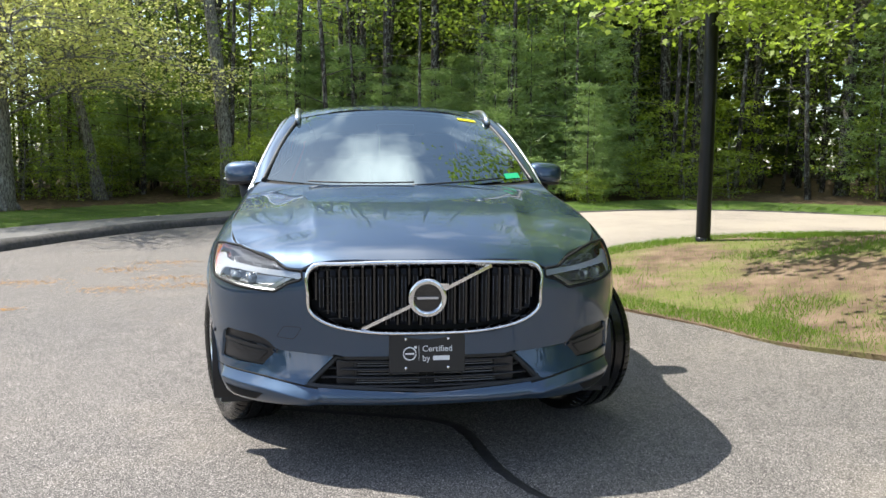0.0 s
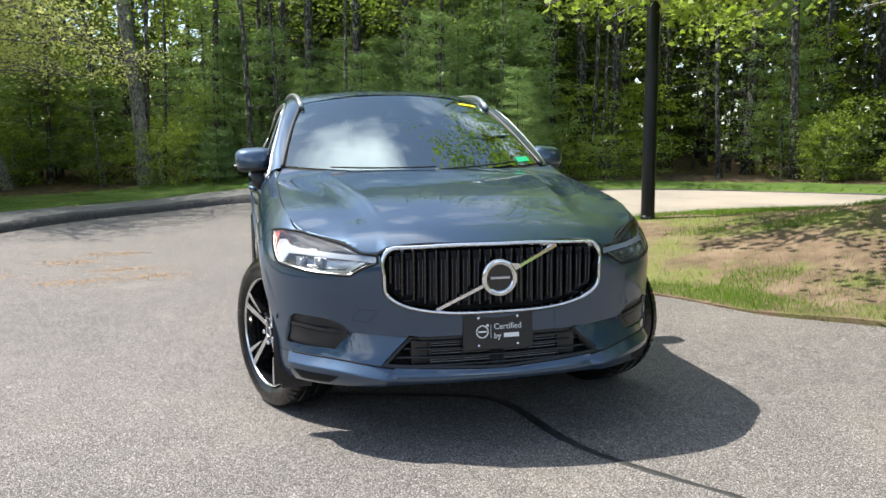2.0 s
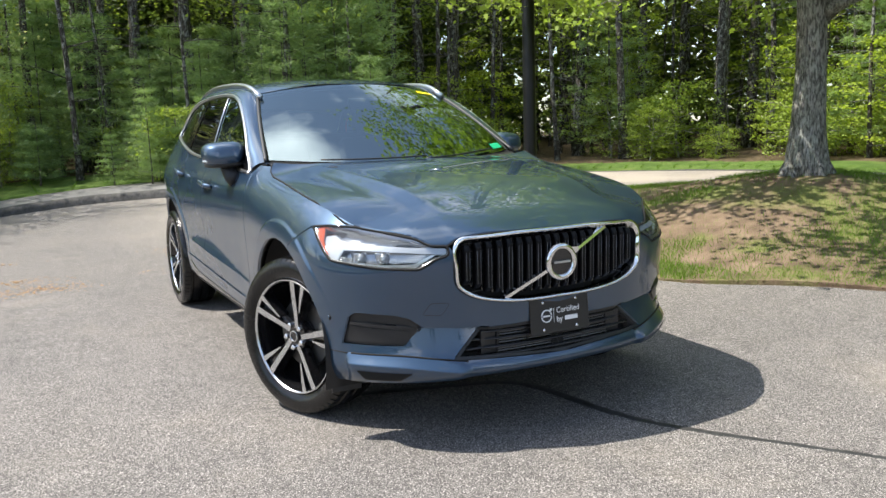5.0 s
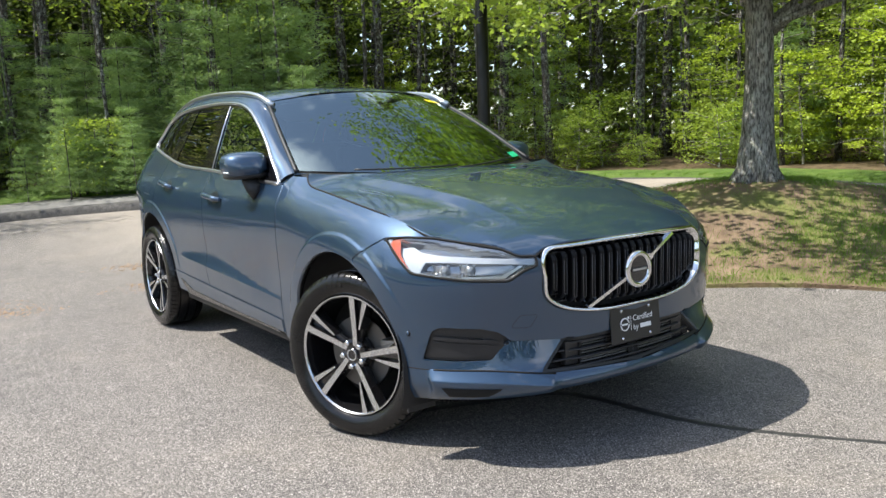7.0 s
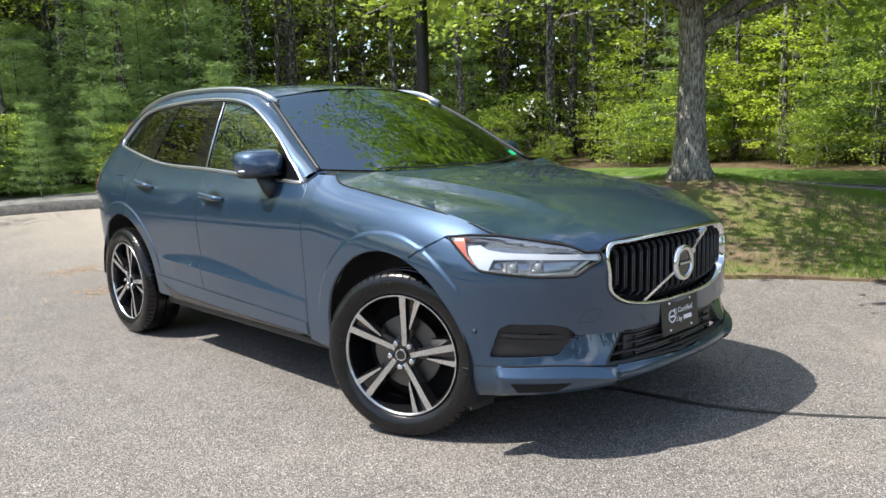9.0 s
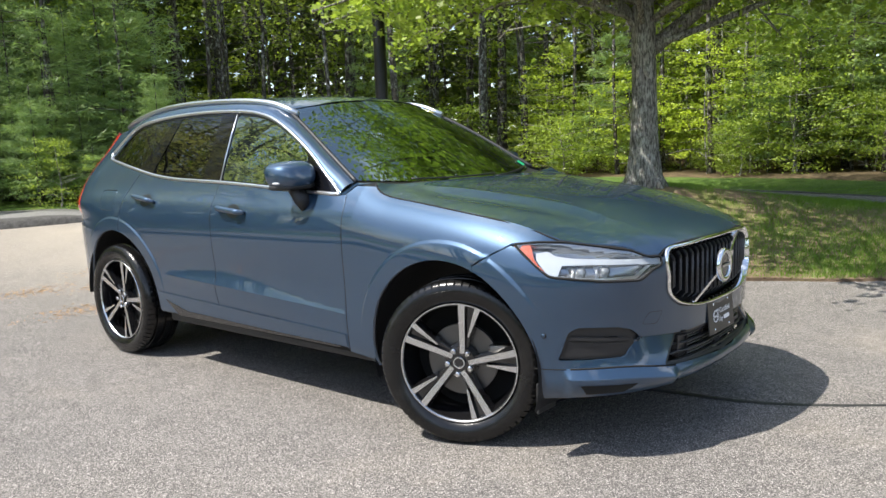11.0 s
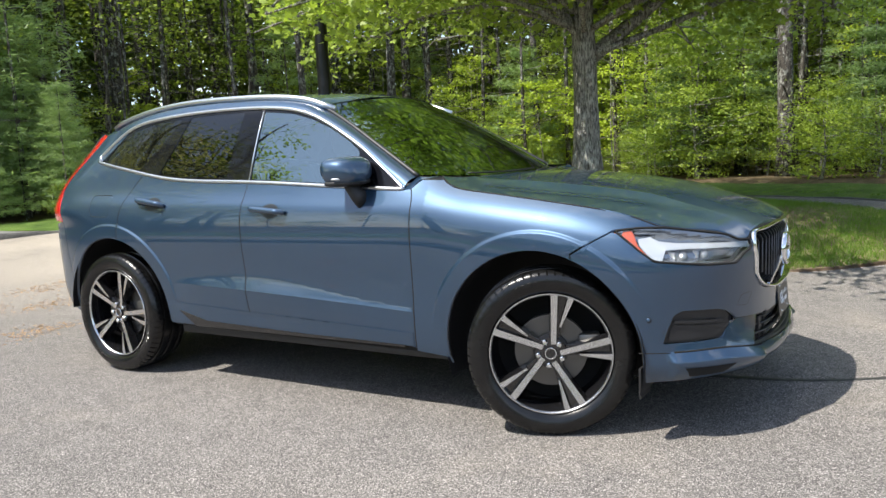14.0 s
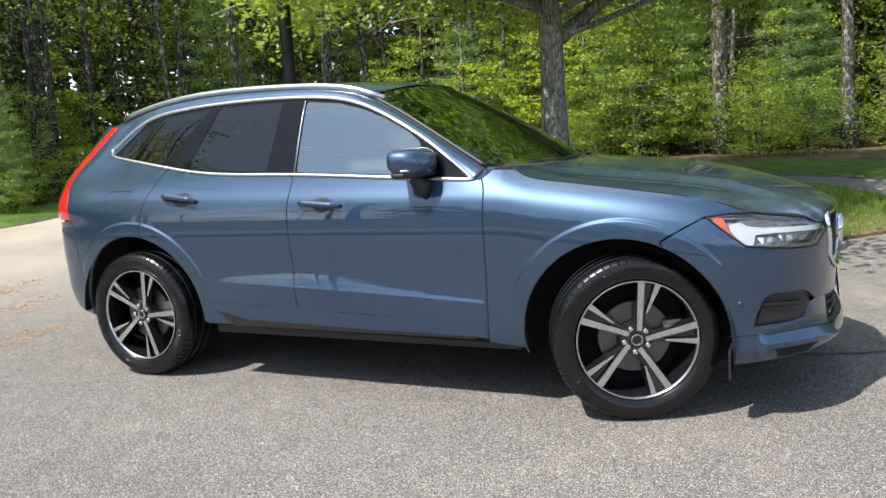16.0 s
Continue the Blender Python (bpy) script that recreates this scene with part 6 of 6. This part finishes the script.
EDGE = curve_through([(-24, 12.5), (-15, 14.6), (-10, 16.4), (-5, 17.6), (-1.4, 16.4), (1.6, 14.0), (4.0, 13.0), (6.6, 13.6), (9.4, 13.0), (12.2, 10.5), (13.4, 6), (12.9, 2), (12.3, -2), (12.0, -8), (12.5, -20)], 0.3)
EN = np.gradient(EDGE, axis=0)
EN = np.stack([-EN[:, 1], EN[:, 0]], 1) / np.linalg.norm(EN, axis=1)[:, None]
IN_VIEW = [i for i in range(len(EDGE)) if EDGE[i][1] > -4 and EDGE[i][0] > -13]


def wood_spot(depth0, depth1, seen=True):
    i = IN_VIEW[rng.integers(0, len(IN_VIEW))] if seen else rng.integers(0, len(EDGE))
    d = rng.uniform(depth0, depth1)
    return EDGE[i] + EN[i] * d


# trees that can be told apart, and the rest with room between their trunks
stands = []


def stand(kind, x, y, s):
    stands.append((x, y))
    plant(kind, x, y, s)


def scattered(kind, count, depth0, depth1, lo, hi, room, seen=True):
    made = tries = 0
    while made < count and tries < count * 30:
        tries += 1
        q = wood_spot(depth0, depth1, seen)
        if min([9.0] + [math.hypot(q[0] - x, q[1] - y) for x, y in stands]) > room:
            stand(kind, *q, rng.uniform(lo, hi))
            made += 1


for x, y, s in ((8.16, 17.1, 1.25), (5.74, 20.6, 0.8), (14.8, 21.6, 1.35), (-4.4, 23.6, 1.3), (-8.9, 24.5, 1.0), (10.0, 29.0, 1.0), (7.5, 28.0, 0.9), (13.3, 11.3, 0.9), (15.4, 3.0, 0.7)):
    stand("tall", x, y, s)
scattered("tall", 60, 0.4, 13, 0.65, 1.05, 1.0)
scattered("tall", 7, 0.5, 8, 0.8, 1.1, 1.5, False)
scattered("stem", 200, 0.3, 12, 0.7, 1.25, 0.4)
# glades that stay open before the great trunks: (from, to, half width)
GLADES = [((9.3, 12.8), (14.6, 21.2), 1.3), ((6.4, 12.9), (8.1, 16.9), 0.9), ((-3.3, 16.6), (-4.4, 23.4), 0.8)]


def in_glade(q):
    for a, b, w in GLADES:
        a, b = np.array(a), np.array(b)
        t = np.clip((q - a) @ (b - a) / ((b - a) @ (b - a)), 0, 1)
        if np.linalg.norm(a + (b - a) * t - q) < w:
            return True
    return False


def thicket(kind, count, spots, depth0, depth1, lo, hi, open_too=False):
    """Young growth at places picked along a stretch of the wood's edge."""
    for k in range(count):
        i = spots[rng.integers(0, len(spots))]
        q = EDGE[i] + EN[i] * rng.uniform(depth0, depth1)
        s = rng.uniform(lo, hi)
        # pines crowd out the broadleaved growth at the bend of the drive
        if kind in ("sap", "bush") and -2.5 < q[0] < 5.5 and q[1] > 9 and rng.uniform() < 0.75:
            plant("pine", *q, s * (0.42 if kind == "bush" else 0.7))
        elif open_too or not in_glade(q):
            plant(kind, *q, s)


ALL = list(range(len(EDGE)))
PINE_EDGE = [i for i in ALL if -7 < EDGE[i][0] < 6.5 and EDGE[i][1] > 10]
BEND = [i for i in ALL if -0.5 < EDGE[i][0] < 6.5 and EDGE[i][1] > 10]
EAST = [i for i in ALL if EDGE[i][0] > 7 and EDGE[i][1] > -3]
thicket("sap", 52, IN_VIEW, 0.3, 8, 0.65, 1.15)
thicket("sap", 20, ALL, 0.2, 5, 0.9, 1.4)
thicket("sap", 24, IN_VIEW, 2.5, 8, 1.25, 1.7, True)
thicket("pine", 44, PINE_EDGE, 0.6, 5, 0.5, 0.95)
thicket("pine", 26, IN_VIEW, 0.8, 9, 0.5, 1.0)
thicket("bush", 76, IN_VIEW, -0.4, 2.6, 0.55, 1.15, True)
thicket("bush", 24, BEND, -0.9, 0.4, 0.55, 1.0)
thicket("pine", 14, EAST, 0.2, 2.2, 0.45, 0.8)
thicket("lime", 26, EAST, 0.0, 5.0, 0.6, 1.1)

# far woods: what closes the view between the stems
FIRST = int(np.argmax(EDGE[:, 0] > -8.0))
pts = []
for k in range(13500):
    i = rng.integers(FIRST, len(EDGE))
    d = rng.uniform(6.5, 20)
    q = EDGE[i] + EN[i] * d
    pts.append((q[0], q[1], 0.3 + 11 * rng.uniform(0, 1) ** (2.0 if q[0] < 0 else 0.85)))
back = []
for k in range(12000):
    i = rng.integers(FIRST, len(EDGE))
    q = EDGE[i] + EN[i] * rng.uniform(13, 24)
    back.append((q[0], q[1], 0.3 + 13 * rng.uniform(0, 1) ** (2.0 if q[0] < 0 else 0.85)))
# a far treeline round the open south and west
for k in range(5200):
    a, r = rng.uniform(radians(150), radians(355)), rng.uniform(40, 50)
    crest = 6.5 + 2.5 * math.sin(a * 7) + 1.5 * math.sin(a * 17 + 1)
    back.append((r * math.cos(a), r * math.sin(a), 0.3 + crest * rng.uniform(0, 1)))
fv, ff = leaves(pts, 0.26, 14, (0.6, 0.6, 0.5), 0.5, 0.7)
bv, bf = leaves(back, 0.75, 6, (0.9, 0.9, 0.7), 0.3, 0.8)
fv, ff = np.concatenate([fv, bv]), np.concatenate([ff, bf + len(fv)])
# the inner wood's shade is put into the leaf colour here
tagged(new("far_woods", raw_mesh("far_woods", fv, ff, DEEP)), "dense green foliage deep in the wood, darkened to stand for its shade", "woods", "", "stuff")


# ---- broad trees in the open ----
def broad_tree(name, label, at, trunk_pts, trunk_r, limbs, bark_mat, leaf_mat, clusters, per, leaf_size, spread, maple=True, seed=3, twigs=1):
    """A spreading tree: trunk, limbs that carry twigs, and leaf clusters at the twigs' ends."""
    r = np.random.default_rng(seed)
    t = thing(name, at, label, "tree")
    tubes = [tube(curve_through(trunk_pts, 0.12), np.interp(np.linspace(0, 1, len(curve_through(trunk_pts, 0.12))), np.linspace(0, 1, len(trunk_r)), trunk_r), 14)]
    # root flare
    for k in range(7):
        a = 2 * math.pi * k / 7 + r.uniform(-0.3, 0.3)
        e = np.array([math.cos(a), math.sin(a), 0])
        tubes.append(tube([e * trunk_r[1] * 0.55 + np.array([0, 0, 0.45]), e * trunk_r[1] * 1.0 + np.array([0, 0, 0.14]), e * trunk_r[1] * 1.9 + np.array([0, 0, -0.08])], [trunk_r[1] * 0.38, trunk_r[1] * 0.36, 0.03], 7))
    me = tube_mesh("trunk", tubes, bark_mat)
    tr = new("trunk", me)
    tr.parent = t
    skel = []
    lt = []
    for pts_l, r0 in limbs:
        c = curve_through(pts_l, 0.25)
        lt.append(tube(c, np.linspace(r0, r0 * 0.25, len(c)), 8))
        skel.append(c)
    for pts_l, r0 in limbs:
        c = curve_through(pts_l, 0.25)
        for k in range(max(3, len(c) // 2) * twigs):
            b = c[int(len(c) * r.uniform(0.25, 0.98))]
            a = r.uniform(0, 2 * math.pi)
            l = r.uniform(0.7, 1.7)
            tip = b + np.array([math.cos(a) * l, math.sin(a) * l, r.uniform(-0.25, 0.5) * l])
            mid_p = (b + tip) / 2 + np.array([0, 0, 0.12 * l])
            w = np.array([b, mid_p, tip])
            w = curve_through(w, 0.2)
            lt.append(tube(w, np.linspace(0.018, 0.005, len(w)), 5))
            skel.append(w)
    for k, piece in enumerate(lt[:len(limbs)]):
        lm = new("limb", tube_mesh("limb", [piece], bark_mat))
        lm.parent = t
    tw = tagged(new("twig_spray", tube_mesh("twig_spray", lt[len(limbs):], bark_mat)), kind="stuff")
    tw.parent = t
    anchors = np.concatenate([s[len(s) // 3:] for s in skel[len(limbs):]])
    cs = anchors[r.integers(0, len(anchors), clusters)] + r.normal(size=(clusters, 3)) * np.array([0.28, 0.28, 0.14])
    maker = lobed if maple else leaves
    cm = new("crown", raw_mesh("crown", *maker(cs, leaf_size, per, spread), leaf_mat))
    cm.parent = t
    return t


zt = float(height(*TREE))
limbs = [([(0.06, -0.05, 1.7), (0.45, -0.65, 2.25), (1.0, -1.35, 3.0), (1.5, -2.0, 4.0)], 0.10),
         ([(0.02, -0.12, 1.75), (0.7, -1.1, 2.15), (1.6, -2.3, 2.75), (2.4, -3.4, 3.1)], 0.045),
         ([(-0.02, 0.0, 1.9), (-0.35, 0.35, 2.5), (-0.8, 0.9, 3.3)], 0.075),
         ([(0.0, 0.0, 2.0), (-0.1, -0.05, 3.0), (0.1, 0.1, 4.5), (0.2, 0.0, 6.2)], 0.13),
         ([(0.05, 0.1, 2.1), (0.3, 0.4, 3.2), (0.9, 0.9, 4.4)], 0.08)]
lr = np.random.default_rng(11)
for k in range(26):
    a = 2 * math.pi * k / 13 + lr.uniform(-0.15, 0.15)
    low = k < 13
    z = lr.uniform(1.9, 2.4) if low else lr.uniform(2.8, 4.8)
    l = lr.uniform(3.4, 4.5) if low else lr.uniform(2.2, 3.6)
    e = np.array([math.cos(a), math.sin(a), 0])
    limbs.append(([np.array([0, 0, z]), e * l * 0.5 + np.array([0, 0, z + 0.55]), e * l + np.array([0, 0, z + lr.uniform(-0.1, 0.35)])], 0.036))
# the upper crown rises well above the fork
limbs.append(([(0.2, 0.0, 6.0), (0.1, 0.1, 7.2), (0.15, 0.0, 8.8)], 0.07))
for k in range(26):
    a = 2 * math.pi * k / 8.7 + lr.uniform(-0.2, 0.2)
    z = 4.2 + 3.6 * k / 26
    l = lr.uniform(3.2, 4.6) * (1.0 - 0.45 * k / 26)
    e = np.array([math.cos(a), math.sin(a), 0])
    limbs.append(([np.array([0.1, 0, z]), e * l * 0.5 + np.array([0, 0, z + 0.7]), e * l + np.array([0, 0, z + lr.uniform(0.5, 1.3)])], 0.036))
broad_tree("maple_tree", "maple with grey ridged bark and fresh green leaves on a mound", (TREE[0], TREE[1], zt - 0.02), [(0, 0, -0.1), (0.0, 0.0, 0.3), (0.01, 0.0, 0.9), (0.0, 0.0, 1.7), (-0.05, 0.0, 2.5)], [0.26, 0.178, 0.152, 0.150, 0.11], limbs, BARK_MAPLE, LEAF_MAPLE, 5200, 12, 0.105, (0.20, 0.20, 0.11))
limbs = []
for k in range(28):
    a = 2 * math.pi * k * 0.382 + lr.uniform(-0.15, 0.15)
    z = 1.9 + 2.9 * k / 28
    l = lr.uniform(3.2, 5.6)
    e = np.array([math.cos(a), math.sin(a), 0])
    limbs.append(([np.array([0, 0, z]), e * l * 0.5 + np.array([0, 0, z + 0.7]), e * l + np.array([0, 0, z + lr.uniform(-0.3, 0.7)])], 0.034))
for k in range(7):
    a = 2 * math.pi * k * 0.382 + lr.uniform(-0.2, 0.2)
    z = 5.2 + 3.0 * k / 7
    l = lr.uniform(2.4, 3.8) * (1 - 0.4 * k / 7)
    e = np.array([math.cos(a), math.sin(a), 0])
    limbs.append(([np.array([0, 0, z]), e * l * 0.5 + np.array([0, 0, z + 0.8]), e * l + np.array([0, 0, z + lr.uniform(0.5, 1.4)])], 0.045))
zl = float(height(-7.7, 15.0)) + 0.12
broad_tree("oak_tree", "spreading tree in pale yellow-green young leaf", (-7.7, 15.0, zl), [(0, 0, -0.1), (0, 0, 0.3), (0.02, 0, 2.5), (0, 0, 5.5), (0.05, 0, 9.8)], [0.28, 0.21, 0.18, 0.15, 0.05], limbs, BARK_MAPLE, LEAF_YOUNG, 3900, 12, 0.080, (0.26, 0.26, 0.10), False, 5, 2)

limbs = []
for k in range(15):
    a = 2 * math.pi * k / 15 + lr.uniform(-0.2, 0.2)
    z = lr.uniform(2.2, 6.0)
    l = lr.uniform(2.8, 4.8)
    e = np.array([math.cos(a), math.sin(a), 0])
    limbs.append(([np.array([0, 0, z]), e * l * 0.5 + np.array([0, 0, z + 1.0]), e * l + np.array([0, 0, z + lr.uniform(0.8, 2.0)])], 0.05))
broad_tree("oak_tree", "open-branched tree with sparse young yellow-green leaves", (-18.0, 12.5, float(height(-18.0, 12.5)) + 0.1), [(0, 0, -0.1), (0, 0, 0.3), (0.02, 0, 2.0), (0, 0, 4.0), (0.05, 0, 7.5)], [0.28, 0.21, 0.18, 0.15, 0.05], limbs, BARK_MAPLE, LEAF_YOUNG, 420, 7, 0.10, (0.22, 0.22, 0.12), False, 9)

# two thick leaning trunks at the bend of the loop
for x, y, h, r, lean in ((-3.25, 17.9, 13, 0.20, -0.10), (-6.55, 18.1, 11, 0.15, -0.20)):
    t = tall_tree("leaning_tree", "thick leaning grey trunk at the edge of the wood", h, r, lean, BARK_MAPLE, CANOPY, 40, 6.5, 2.4)
    t.location = (x, y, float(height(x, y)) + 0.1)

# ---- lamp post ----
zp = float(height(3.96, 5.94))
post = thing("lamp_post", (3.96, 5.94, zp), "tall plain black painted metal lamp post", "lamp post")
pv, pf = tube([(3.96, 5.94, zp - 0.1), (3.96, 5.94, zp + 0.02), (3.96, 5.94, zp + 6.2)], [0.086, 0.086, 0.070], 28)
link_mesh("shaft", pv, pf, POST, post).data.set_sharp_from_angle(angle=radians(40))
pv, pf = tube([(3.96, 5.94, zp - 0.05), (3.96, 5.94, zp + 0.06), (3.96, 5.94, zp + 0.075)], [0.094, 0.094, 0.080], 28)
link_mesh("foot_collar", pv, pf, POST, post)
part("lantern", box_mesh((3.80, 5.78, zp + 6.1), (4.12, 6.10, zp + 6.4), 0.05), POST, post)


# ---- grass and litter ----
def blades(name, spots, h, label, mat):
    """Grass: thin leaning blades."""
    p = np.array(spots)
    n = len(p)
    z = height(p[:, 0], p[:, 1])
    base = np.stack([p[:, 0], p[:, 1], z + p[:, 2]], 1)
    a = rng.uniform(0, 2 * math.pi, n)
    s = np.stack([np.cos(a), np.sin(a), np.zeros(n)], 1) * 0.0028
    tip = base + np.stack([rng.normal(size=n) * 0.35, rng.normal(size=n) * 0.35, np.ones(n)], 1) * (h * rng.uniform(0.3, 1.3, n))[:, None]
    v = np.stack([base - s, base + s, tip], 1).reshape(-1, 3)
    return tagged(new(name, raw_mesh(name, v, np.arange(n * 3).reshape(-1, 3), mat)), label, "grass", "", "stuff")


c = rng.uniform((1.6, -1.5), (9, 6.8), (400000, 2))
ok = inside(ISLAND, c)
dist = edge_distance(ISLAND, c)
patch = np.array([noise.noise((q[0] * 0.9, q[1] * 0.9, 3.0)) for q in c])
keep = ok & ((dist < 0.15 + 0.45 * np.clip(patch + 0.5, 0, 1)) & (rng.uniform(size=len(c)) < 0.8) | ((patch > 0.22) & (rng.uniform(size=len(c)) < 0.5)) | (rng.uniform(size=len(c)) < 0.06) | (rng.uniform(size=len(c)) < 0.75 * sstep(2.3, 0.6, c[:, 1] + 1.1 * patch)))
blades("grass", [(x, y, 0.02) for x, y in c[keep]], 0.05, "thin patchy grass on the mounded verge", BLADE)
spots = []
for k in range(60000):
    i = rng.integers(40, len(OUTER) - 30)
    lo, hi = (1.8, 4.8) if i < N_LEFT else (0.12, 2.1)
    q = OUTER[i] + OUT_N[i] * rng.uniform(lo, hi)
    spots.append((q[0], q[1], 0.12 if i < N_LEFT else 0.05))
blades("grass", spots, 0.055, "short mown grass beside the drive", BLADE)
# fallen catkins in small drifts on the asphalt
cs = [(-1.9, 5.1), (-2.6, 4.9), (-2.2, 5.6), (-2.9, 6.3), (-3.2, 3.9), (-2.5, 6.9), (-3.6, 5.4), (-2.4, 1.0), (-1.7, -0.9), (-3.0, 2.4), (0.6, -1.3), (0.4, 6.5), (-0.4, 5.5), (0.8, 7.3), (-0.2, 6.9)]
v, f, k = [], [], 0
for x, y in cs:
    big = 1.0 if y > 4.5 else 0.35
    for j in range(int(210 * big)):
        px, py = x + rng.normal() * 0.22 * big, y + rng.normal() * 0.13 * big
        a, l = rng.uniform(0, math.pi), rng.uniform(0.008, 0.024)
        e, g = np.array([math.cos(a), math.sin(a)]) * l, np.array([-math.sin(a), math.cos(a)]) * 0.0055
        z = float(height(px, py)) + 0.003
        v += [(px - e[0], py - e[1], z), (px + g[0], py + g[1], z + 0.003), (px + e[0], py + e[1], z), (px - g[0], py - g[1], z + 0.002)]
        f.append((k, k + 1, k + 2, k + 3))
        k += 4
tagged(new("catkin_litter", raw_mesh("catkin_litter", v, f, CATKIN)), "small drifts of orange-brown fallen catkins on asphalt", "litter", "", "stuff")
